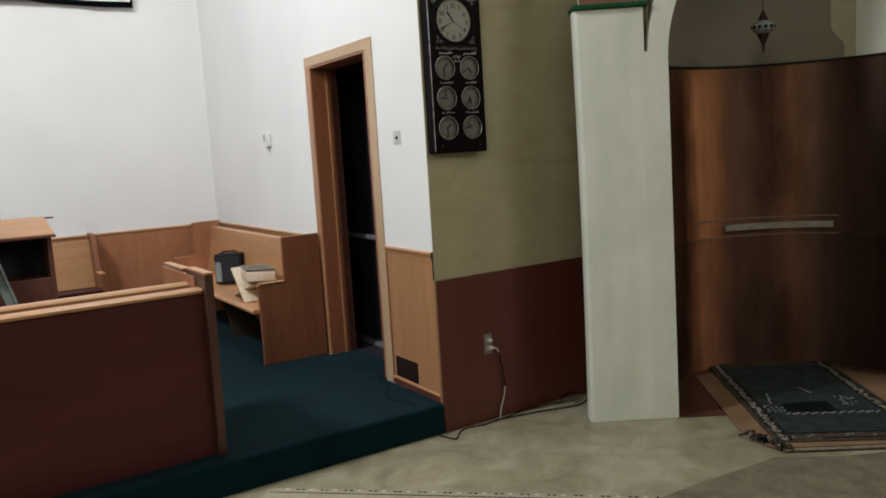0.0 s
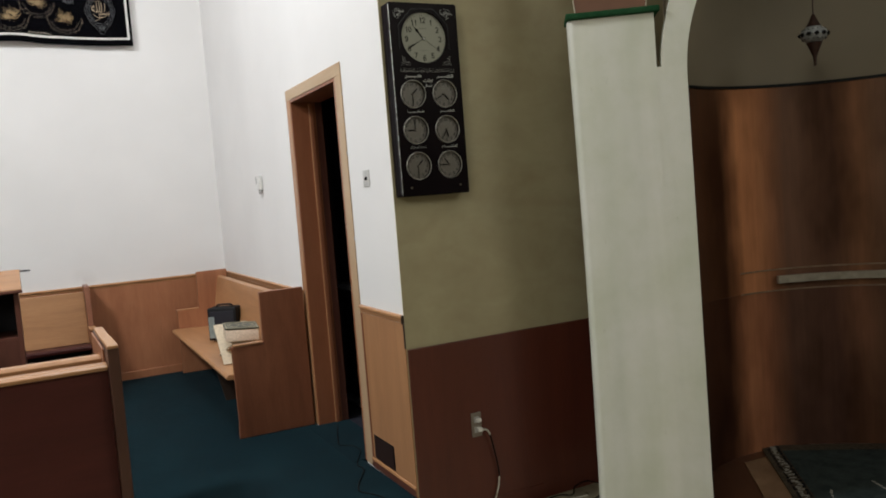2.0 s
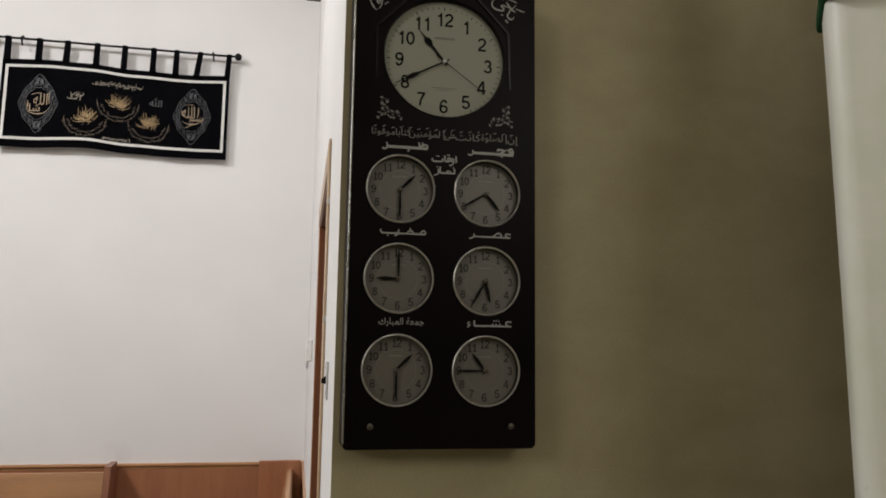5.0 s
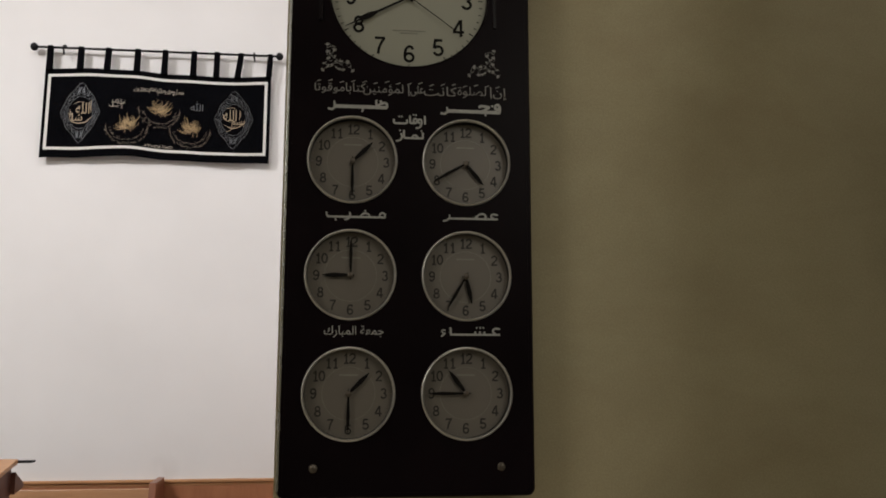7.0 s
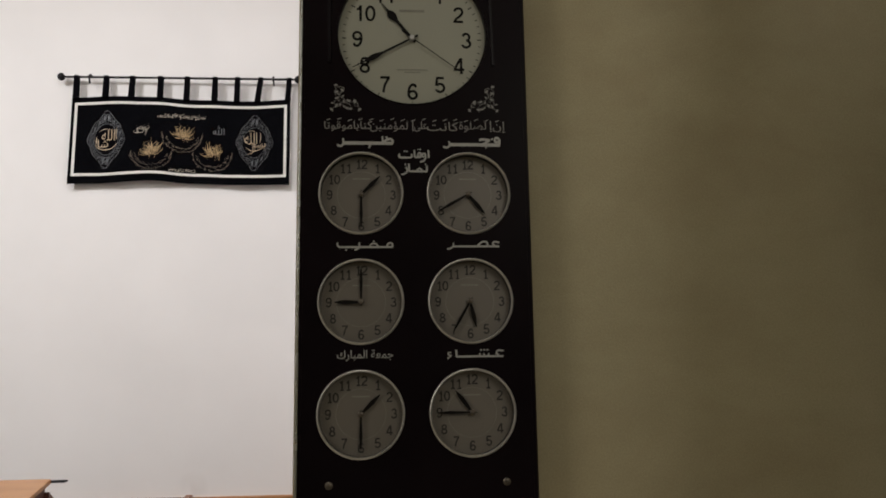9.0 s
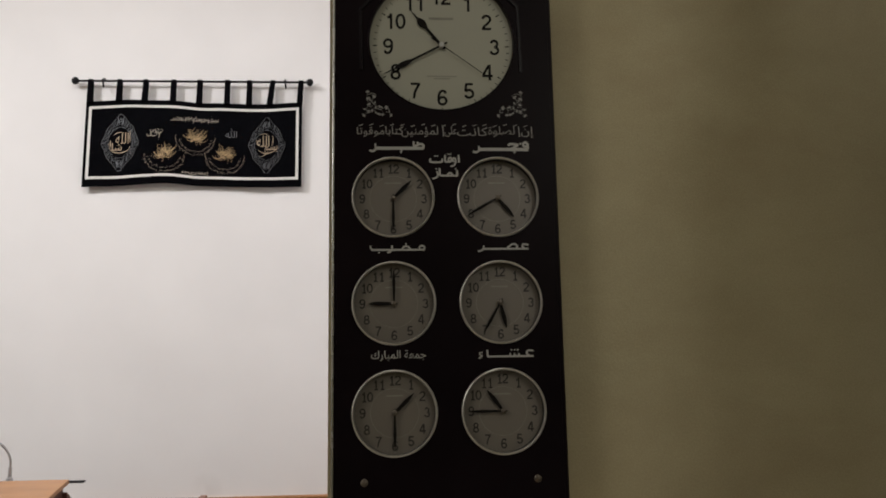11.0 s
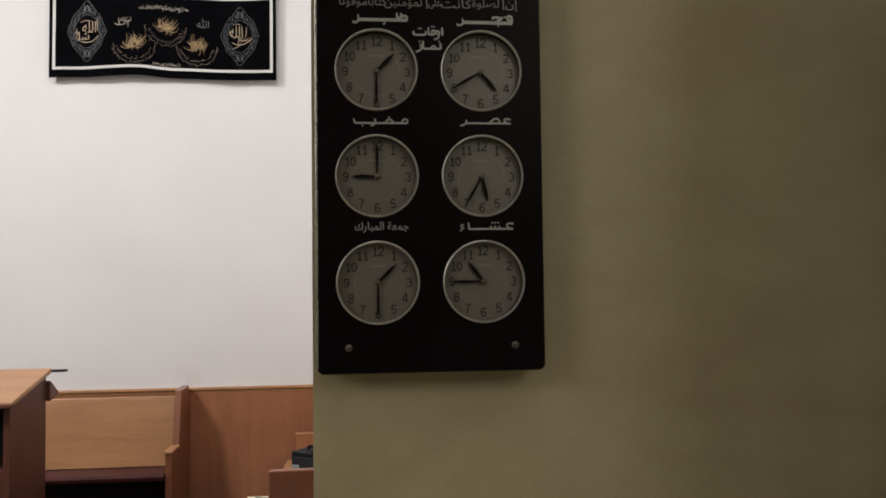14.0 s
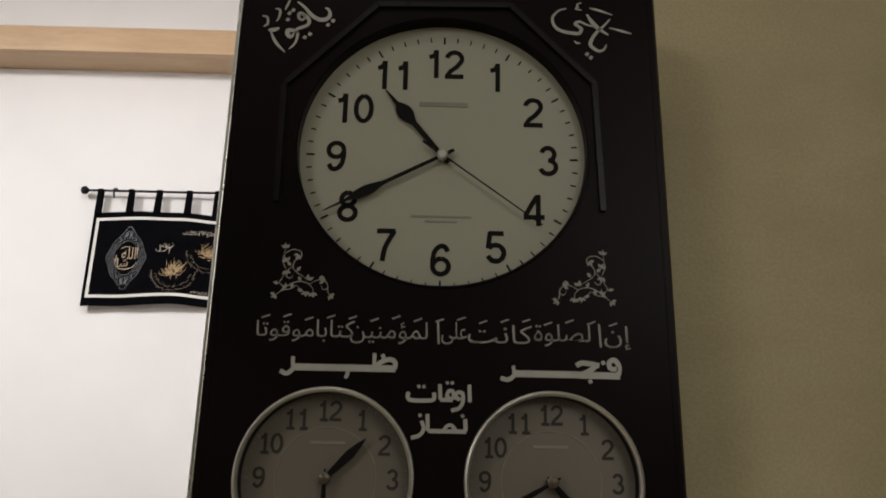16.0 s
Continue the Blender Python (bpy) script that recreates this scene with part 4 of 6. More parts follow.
def prayer_clock():
    t = thing("prayer_clock", "tall black clock cabinet with one large and six small dials", "wall clock", ((CX0 + CX1) / 2, 3.574, CZ0))
    bx, bz, az = 2.5345, 2.2594, 2.2645
    mx, mz = 2.5345, 2.258
    times = [("zuhr", 2.457, 2.014, 1.5, 30), ("fajr", 2.616, 2.014, 4.67, 40), ("maghrib", 2.457, 1.854, 9.0, 0), ("asr", 2.616, 1.854, 5.58, 35), ("jumua", 2.457, 1.6945, 1.5, 30), ("isha", 2.616, 1.6945, 10.75, 45)]
    part("case", prism(rounded(CX0, CX1, CZ0, CZ1, 0.010), "y", CF + 0.024, 3.5735, 0.002), BLACK, t, "", False, True)
    part("surround", surround(), BLACK, t, "", False, True)
    holes = [(bx, az, 0.1130, 96)] + [(x, z, 0.0594, 64) for _, x, z, _, _ in times]
    part("front_panel", pierced_panel(rounded(CX0 + 0.006, CX1 - 0.006, CZ0 + 0.006, CZ1 - 0.006, 0.008), holes, CF, 0.002), BLACK, t, "dark glossy panel with round openings")
    part("side_strip", box(CX0 - 0.0010, CX0 + 0.0022, CF - 0.0018, CF + 0.002, CZ0 + 0.01, CZ1 - 0.01, 0.0008), STRIP, t, "bright metal edge strip")
    big = part("large_dial", lathe([(0.0, 0.0), (0.1172, 0.0), (0.1172, -0.003), (0.0, -0.003)], (bx, CF + BIGWELL, bz), "y", 96), DIAL, t, "cream dial with black numerals")
    part("rim", lathe([(0.1128, -BIGWELL), (0.1128, 0.0006), (0.1134, 0.0014), (0.1146, 0.0014), (0.1154, -0.001), (0.1138, -BIGWELL)], (bx, CF, az), "y", 96, None, True), BLACK, big, "", False, True)
    y = CF + BIGWELL
    clock_numerals(big, bx, bz - 0.001, 0.0836, 0.0256, y, 0.148, INK)
    tagged(part("minute_mark", tick_ring(bx, bz, 0.1072, y, 60, 0.0042, 0.0009), INK, big), kind="stuff")
    part("maker_mark", box(bx - 0.0195, bx + 0.0195, y - 0.0005, y, bz + 0.0440, bz + 0.0478), FAINTINK, big)
    part("small_print", box(bx - 0.0235, bx + 0.0235, y - 0.0005, y, bz - 0.0505, bz - 0.0490), FAINTINK, big)
    part("small_print", box(bx - 0.0125, bx + 0.0125, y - 0.0005, y, bz - 0.0545, bz - 0.0530), FAINTINK, big)
    part("hour_pointer", pointer(bx, bz, 10.68 * 30, 0.0730, 0.0125, y - 0.002, 0.1, "spade"), INK, big)
    part("minute_pointer", pointer(bx, bz, 40.35 * 6, 0.103, 0.0085, y - 0.0035, 0.1, "spade"), INK, big)
    part("second_pointer", pointer(bx, bz, 21.0 * 6, 0.096, 0.0016, y - 0.005, 0.2, "thin"), INK, big)
    part("hub", lathe([(0.0, 0.0), (0.0045, 0.0), (0.0045, 0.0065), (0.003, 0.008), (0.0, 0.008)], (bx, CF + BIGWELL, bz), "y", 24), STEEL, big, "", False, True)
    frame_line = [(-0.1255, -0.043), (-0.1265, 0.056), (-0.0550, 0.1305), (0.0535, 0.1325), (0.1200, 0.063), (0.1230, -0.045)]
    for a, b in zip(frame_line, frame_line[1:]):
        part("dial_moulding", ribbon([(mx + a[0], mz + a[1]), (mx + b[0], mz + b[1])], 0.0045, CF, 0.003, None, False), GLOSSBLACK, t, "glossy raised moulding")
    for word, x, z, h, m in times:
        small_clock(t, x, z, h, m, "grey dial with black numerals and chrome rim")
        wx, wz = x + 0.006, z + (0.0825 if z < 1.9 else 0.0775)
        if word in SCRIPT:
            bm = block_word(word, wx, wz, 0.0001325 if z > 1.9 else 0.000265, CF, 0.92 if z > 1.9 else 0.80)
        else:
            bm = lettering(WORDS[word], wx, CF, wz, 0.0160, 0.080, 0.0007)
        tagged(part("word", bm, PALEINK, t, "silver Arabic word"), kind="stuff")
    tagged(part("word", block_word("awqat", 2.5355, 2.0715, 0.000136, CF), PALEINK, t, "silver Arabic word"), kind="stuff")
    tagged(part("word", block_word("namaz", 2.5360, 2.0500, 0.000136, CF), PALEINK, t, "silver Arabic word"), kind="stuff")
    verse = bmesh.new()
    for word, lo, hi, h, up in VERSE:
        lettering(word, 2.4025 + 0.271 * (lo + hi) / 2, CF, 2.1165 + up, h, 0.271 * (hi - lo), 0.0006, 0.0, verse, -0.003)
    for u in (0.484, 0.917):
        ribbon([(2.4025 + 0.271 * u, 2.1255), (2.4025 + 0.271 * u + 0.0008, 2.1085)], 0.0015, CF, 0.0006, verse, False)
    for k in range(17):
        x, z = 2.4085 + 0.0158 * k, 2.1262 + 0.0012 * math.sin(40 * k)
        ribbon([(x - 0.0030, z - 0.0010), (x + 0.0030, z + 0.0012)], 0.0011, CF, 0.0007, verse, False)
    tagged(part("verse", verse, DIMINK, t, "line of silver Arabic script"), kind="stuff")
    tagged(part("word", brush(QAYYUM, [(-0.0955, 0.111), (-0.0915, 0.115), (-0.1135, 0.099), (-0.1095, 0.102), (-0.1285, 0.115), (-0.1275, 0.121), (-0.1245, 0.124)], mx, mz, CF), PALEINK, t, "silver Arabic calligraphy"), kind="stuff")
    tagged(part("word", brush(HAYY, [(0.1155, 0.090), (0.1185, 0.087)], mx, mz, CF), PALEINK, t, "silver Arabic calligraphy"), kind="stuff")
    tagged(part("ornament", arabesque(mx - 0.1015, mz - 0.098, 1, CF), DIMINK, t, "silver curled leaf ornament"), kind="stuff")
    tagged(part("ornament", arabesque(mx + 0.1075, mz - 0.098, -1, CF), DIMINK, t, "silver curled leaf ornament"), kind="stuff")
    for x in (2.413, 2.662):
        part("screw", lathe([(0.0, 0.0), (0.0055, 0.0), (0.0055, 0.0025), (0.003, 0.004), (0.0, 0.004)], (x, CF, 1.5985), "y", 16), BROWNMETAL, t, "", False, True)
    return t


prayer_clock()


# ---- black wall hanging ----
BY = 7.615


def wave(x, z):
    return 0.010 * math.sin(5.1 * x + 0.6) + 0.006 * math.sin(11 * x + 2.2 * z) + 0.004 * math.sin(23 * x)


def sag_top(x):
    return 0.0115 * math.sin(2 * math.pi * (x - 0.414) / 1.443) - 0.002 * math.sin(17 * x)


def sag_foot(x):
    s = (x - 0.414) / 1.443
    return 0.023 * math.exp(-((s - 0.37) / 0.21) ** 2) + 0.002 * math.sin(15 * x)


def sag(x, s):
    return sag_foot(x) * (1 - s) + sag_top(x) * s


def cloth_strip(x0, x1, z0, z1, y, thick, nx=60, nz=8, wobble=0.0):
    """A hanging sheet with soft folds."""
    b = bmesh.new()
    front, back = {}, {}
    for i in range(nx + 1):
        for k in range(nz + 1):
            x = x0 + (x1 - x0) * i / nx
            s = k / nz
            zb, zt = z0 + sag_foot(x), z1 + sag_top(x)
            z = zb + (zt - zb) * s
            yy = y + wave(x, z) * (1 - 0.4 * s)
            front[i, k] = b.verts.new((x, yy - thick, z))
            back[i, k] = b.verts.new((x, yy, z))
    for i in range(nx):
        for k in range(nz):
            b.faces.new((front[i, k], front[i + 1, k], front[i + 1, k + 1], front[i, k + 1]))
            b.faces.new((back[i, k], back[i, k + 1], back[i + 1, k + 1], back[i + 1, k]))
    rim = [(i, 0) for i in range(nx)] + [(nx, k) for k in range(nz)] + [(i, nz) for i in range(nx, 0, -1)] + [(0, k) for k in range(nz, 0, -1)]
    for p, q in zip(rim, rim[1:] + rim[:1]):
        b.faces.new((front[p], front[q], back[q], back[p]))
    return b


def drape(bm, lift):
    """Lays flat stitching onto the folds of the hanging."""
    for v in bm.verts:
        off = v.co.y - BY
        s = min(1, max(0, (v.co.z - 3.04) / 0.57))
        v.co.z += sag(v.co.x, s)
        v.co.y = BY + wave(v.co.x, v.co.z) * (1 - 0.4 * s) - lift + off
    return bm


def medallion(cx, cz, w, h):
    """A lacy pointed oval: scalloped outlines, curls between them, a leaf at top and foot."""
    b = bmesh.new()

    def rim(a, k):
        """k runs from the plain inner oval (0) to the scalloped, pointed outline (1)."""
        c, s = math.cos(a), math.sin(a)
        wavy = 1 + 0.045 * math.cos(8 * a)
        ox, oz = w / 2 * c * wavy * (1 - 0.10 * s * s), h / 2 * (0.74 * s + 0.26 * s ** 9) * (1 + 0.02 * math.cos(8 * a))
        ix, iz = w / 2 * 0.70 * c, h / 2 * 0.56 * (0.9 * s + 0.1 * s ** 5)
        return cx + ix + (ox - ix) * k, cz + iz + (oz - iz) * k

    for k, width in ((1.0, 0.0020), (0.0, 0.0020)):
        ribbon([rim(2 * math.pi * q / 120, k) for q in range(121)], width, BY, 0.0008, b, False)
    for q in range(18):
        a = 2 * math.pi * (q + 0.5) / 18
        for turn in (0.20, -0.20):
            ribbon([rim(a + turn * math.sin(2.2 * j / 5), 0.15 + 0.70 * j / 5) for j in range(6)], 0.0024, BY, 0.0008, b)
        ribbon([rim(a + 0.09 * math.cos(0.9 * j), 0.55 + 0.15 * math.sin(0.9 * j)) for j in range(7)], 0.0016, BY, 0.0008, b)
    for s in (1, -1):
        for k in (-2, -1, 1, 2):
            ribbon([(cx + 0.011 * k, cz + s * h * 0.30), (cx + 0.010 * k, cz + s * h * 0.36), (cx + 0.003 * k, cz + s * h * (0.46 - 0.020 * abs(k)))], 0.0030, BY, 0.0008, b)
    return b


def stitched(x, z, glyphs, sweeps):
    """Thuluth-like lettering: font glyphs stacked by hand and long tapered sweeps round them."""
    b = bmesh.new()
    for text, dx, dz, w, h in glyphs:
        lettering(text, x + 1.12 * dx, BY, z + 1.12 * dz, 1.12 * h, 1.12 * w, 0.001, 0.0, b, -0.004)
    for k, (width, pts) in enumerate(sweeps):
        line = smooth_line([(x + 1.12 * p, z + 1.12 * q, 0) for p, q in pts], 5)
        ribbon([(p.x, p.y) for p in line], width, BY, 0.0010 + 0.0001 * k, b)
    return b


def scribble(cx, cz, w, h, seed, strokes, width):
    """Stitched strokes too fine to read: bowls, uprights, sweeps and dots."""
    b, rnd = bmesh.new(), random.Random(seed)
    for k in range(strokes):
        x = cx + w * ((k + rnd.random()) / strokes - 0.5)
        z = cz + h * (rnd.random() - 0.5) * 0.6
        kind, l = k % 4, (0.22 + 0.22 * rnd.random()) * h
        if kind == 0:
            a0 = math.pi * (0.9 + 0.2 * rnd.random())
            pts = [(x + l * 0.8 * math.cos(a0 + 0.42 * j), z + l * 0.55 * math.sin(a0 + 0.42 * j)) for j in range(9)]
        elif kind == 1:
            pts = [(x + 0.1 * l * math.sin(j), z + l * (j / 2 - 1)) for j in range(5)]
        elif kind == 2:
            pts = [(x + 0.6 * l * (j / 2 - 1), z - 0.45 * l * math.sin(0.8 * j) + 0.1 * l * j) for j in range(6)]
        else:
            pts = [(x - width * 0.7, z + 0.8 * l), (x, z + 0.8 * l + width * 0.5), (x + width * 0.7, z + 0.8 * l)]
        ribbon(pts, width, BY, 0.0008, b)
    return b


def crescent(cx, cz, w, seed):
    """Two curved lines of small stitched writing, like a boat, with hooked ends."""
    b, rnd = bmesh.new(), random.Random(seed)
    for row, r in ((0, 0.50), (1, 0.40)):
        n = 34 - 8 * row
        for k in range(n):
            a = math.pi * (1.04 + 0.92 * (k + 0.5) / n)
            x, z = cx + w * r * math.cos(a), cz + w * 0.46 * (r / 0.5) * math.sin(a)
            d = a + (0.2, 1.2, 1.9, 0.7)[k % 4] + 0.8 * (rnd.random() - 0.5)
            x, z = x + 0.008 * (rnd.random() - 0.5), z + 0.010 * (rnd.random() - 0.5)
            l = 0.0050 + 0.0055 * rnd.random()
            bow = 0.006 * (rnd.random() - 0.5)
            ribbon([(x - l * math.cos(d), z - l * math.sin(d)), (x + bow, z + bow), (x + l * math.cos(d), z + l * math.sin(d))], 0.0021, BY, 0.0008, b)
    for s in (1, -1):
        ribbon([(cx + s * w * 0.46, cz - 0.03), (cx + s * w * 0.50, cz - 0.005), (cx + s * w * 0.485, cz + 0.012)], 0.0028, BY, 0.0008, b)
    return b


ALLAH, BISMI = "\ufeea\ufee0\ufedf\ufe8d", "\ufee2\ufeb4\ufe91"
MASHA = [(ALLAH, 0.012, 0.028, 0.078, 0.066), ("\ufe8e\ufeb7", -0.018, -0.022, 0.060, 0.046)]
MASHA_SWEEPS = [(0.0050, [(0.064, -0.022), (0.040, -0.050), (0.0, -0.060), (-0.040, -0.052), (-0.062, -0.030)]), (0.0046, [(-0.058, 0.020), (-0.056, -0.006), (-0.060, -0.034)]),
                (0.0046, [(0.060, 0.072), (0.058, 0.036), (0.062, 0.0)]), (0.0032, [(-0.040, 0.052), (-0.010, 0.066), (0.024, 0.062)]), (0.0036, [(-0.070, 0.004), (-0.060, -0.010), (-0.044, -0.008)])]
BISM = [(ALLAH, -0.022, 0.030, 0.074, 0.070), (BISMI, 0.026, -0.026, 0.074, 0.052)]
BISM_SWEEPS = [(0.0050, [(0.068, -0.010), (0.030, -0.040), (-0.014, -0.048), (-0.050, -0.028)]), (0.0044, [(-0.062, 0.040), (-0.050, 0.006), (-0.020, -0.010)]), (0.0044, [(0.034, 0.064), (0.036, 0.030), (0.030, -0.004)]),
               (0.0034, [(0.010, -0.034), (-0.016, -0.062), (-0.040, -0.070)]), (0.0032, [(-0.040, 0.072), (-0.014, 0.078), (0.010, 0.072)])]


def wall_hanging():
    t = thing("wall_hanging", "black velvet wall hanging with gold and silver embroidery on a rod", "wall hanging", (1.125, FAR, 3.03))
    x0, x1, z0, z1 = 0.427, 1.865, 3.026, 3.618
    part("cloth", cloth_strip(x0, x1, z0, z1, BY, 0.004), BLACKCLOTH, t, "", False, True)
    m, w = 0.022, 0.018
    top, foot = z1 - 0.036, z0 + 0.050
    rows = [("border_tape", x0 + m, x1 - m, top - w, top), ("border_tape", x0 + m, x1 - m, foot, foot + w), ("border_tape", x0 + m, x0 + m + w, foot + w, top - w), ("border_tape", x1 - m - w, x1 - m, foot + w, top - w)]
    for n, a, b, c, d in rows:
        bm = box(a, b, BY - 0.001, BY, c, d)
        bmesh.ops.subdivide_edges(bm, edges=[e for e in bm.edges if e.calc_length() > 0.2], cuts=40, use_grid_fill=True)
        part(n, drape(bm, 0.0052), WHITECLOTH, t, "white woven tape")
    at = (0.018, 0.150, 0.267, 0.398, 0.519, 0.648, 0.751, 0.846, 0.988)
    for s, lean in zip(at, (0.0, 0.002, 0.006, 0.002, 0.003, 0.002, 0.002, 0.022, 0.008)):
        x = x0 + s * (x1 - x0)
        pts = [(x - 0.019, z1 - 0.01 + sag_top(x)), (x + 0.019, z1 - 0.01 + sag_top(x)), (x + 0.0165 + lean, 3.772), (x - 0.0165 + lean, 3.772)]
        part("hanging_loop", prism(pts, "y", 7.592, 7.622, 0.003), BLACKCLOTH, t)
    rod = part("rod", lathe([(0.0, 0.365), (0.0075, 0.365), (0.0075, 1.90), (0.0, 1.90)], (0, 7.607, 3.762), "x", 14), MATT, t, "thin black metal rod", False, True)
    for x in (0.350, 1.915):
        part("finial", lathe([(0.0, -0.026), (0.012, -0.023), (0.021, -0.014), (0.025, 0.0), (0.021, 0.014), (0.012, 0.023), (0.0, 0.026)], (x, 7.607, 3.762), "z", 20), MATT, rod, "", False, True)
    for x in (0.53, 1.745):
        part("bracket", tube(smooth_line([(x, 7.659, 3.785), (x, 7.64, 3.79), (x, 7.607, 3.772), (x + 0.004, 7.597, 3.755), (x + 0.010, 7.60, 3.715)]), 0.006), MATT, rod)
    mid = (x0 + x1) / 2
    for x, glyphs, sweeps in ((x0 + 0.235, MASHA, MASHA_SWEEPS), (x1 - 0.235, BISM, BISM_SWEEPS)):
        part("medallion", drape(medallion(x, 3.322, 0.232, 0.385), 0.0048), SILVER, t, "silver thread medallion")
        part("stitched_word", drape(stitched(x, 3.318, glyphs, sweeps), 0.0048), GOLDIVORY, t, "pale gold stitched Arabic words")
    part("stitched_word", drape(lettering(WORDS["allah"], mid + 0.245, BY, 3.405, 0.065, 0.078, 0.001, 0.0, None, -0.006), 0.0048), SILVER, t, "silver stitched Arabic word")
    part("stitched_word", drape(scribble(mid - 0.252, 3.387, 0.080, 0.062, 4, 12, 0.0034), 0.0048), IVORY, t, "pale stitched writing")
    part("stitched_word", drape(scribble(mid + 0.005, 3.492, 0.305, 0.042, 7, 48, 0.0026), 0.0048), IVORY, t, "line of pale stitched writing")
    part("stitched_word", drape(scribble(mid + 0.012, 3.112, 0.170, 0.024, 9, 34, 0.0026), 0.0048), IVORY, t, "line of pale stitched writing")
    for x, z, s in ((mid + 0.008, 3.362, 21), (mid - 0.190, 3.232, 22), (mid + 0.207, 3.240, 23)):
        part("crescent", drape(crescent(x, z, 0.262, s), 0.0048), DULLGOLD, t, "dull gold thread crescent")
        part("stitched_word", drape(scribble(x, z + 0.016, 0.096, 0.104, s + 40, 44, 0.0021), 0.0048), GOLD, t, "gold stitched writing")


wall_hanging()

# ---- small things on the walls ----


def light_switch():
    t = thing("light_switch", "white light switch plate with a dark toggle", "light switch", DOORWALL, SKEW)
    y, z = 0.314, 1.665
    part("plate", box(-0.004, -0.0005, y - 0.040, y + 0.040, z - 0.040, z + 0.040, 0.0015), SWITCHPLATE, t, "", True)
    part("toggle", prism([(-0.004, z - 0.008), (-0.004, z + 0.010), (-0.014, z + 0.002), (-0.014, z - 0.006)], "y", y - 0.012, y - 0.003), INK, t, "", True)
    for q in (z - 0.027, z + 0.027):
        part("screw", lathe([(0, -0.0052), (0.003, -0.0052), (0.003, -0.0035), (0, -0.0035)], (0, y, q), "x", 10), STEEL, t, "", True)


def door_chime():
    t = thing("door_chime", "small white plastic sensor box on the wall", "sensor", DOORWALL, SKEW)
    y, z = 2.442, 1.741
    part("case", box(-0.030, -0.0005, y - 0.065, y + 0.005, z - 0.05, z + 0.055, 0.006), PLASTIC, t, "", True)
    part("side_panel", box(-0.024, -0.0005, y + 0.035, y + 0.055, z - 0.005, z + 0.05, 0.004), GREYPLASTIC, t, "", True)
    part("hook", tube(smooth_line([(-0.02, y - 0.02, z - 0.05), (-0.024, y - 0.03, z - 0.07), (-0.022, y - 0.055, z - 0.078), (-0.02, y - 0.06, z - 0.06)]), 0.005), GREYPLASTIC, t, "", True, True)


def floor_vent():
    t = thing("wall_vent", "dark louvred vent set low in the wainscot", "vent", DOORWALL, SKEW)
    y0, y1, z0, z1 = 0.240, 0.505, 0.226, 0.350
    part("frame", box(-0.0065, -0.0042, y0, y1, z0, z1, 0.001), MATT, t, "", True)
    for k in range(8):
        z = z0 + 0.014 + k * (z1 - z0 - 0.028) / 7
        part("slat", box(-0.0095, -0.0066, y0 + 0.012, y1 - 0.012, z - 0.0035, z + 0.0035, 0.001), RUST, t, "", True)


def wall_outlet():
    t = thing("power_outlet", "grey power outlet with a white plug and cord", "power outlet", (2.681, 3.568, 0.453))
    part("plate", box(2.6535, 2.7085, 3.556, 3.5615, 0.394, 0.512, 0.002), DULLPLATE, t)
    part("socket", box(2.667, 2.696, 3.5535, 3.5565, 0.462, 0.492, 0.002), GREYPLASTIC, t)
    part("socket", box(2.667, 2.696, 3.5535, 3.5565, 0.414, 0.444, 0.002), GREYPLASTIC, t)
    part("plug", box(2.674, 2.700, 3.536, 3.5535, 0.466, 0.484, 0.004), PLASTIC, t)
    part("plug", box(2.676, 2.701, 3.530, 3.5535, 0.422, 0.440, 0.004), PLASTIC, t)


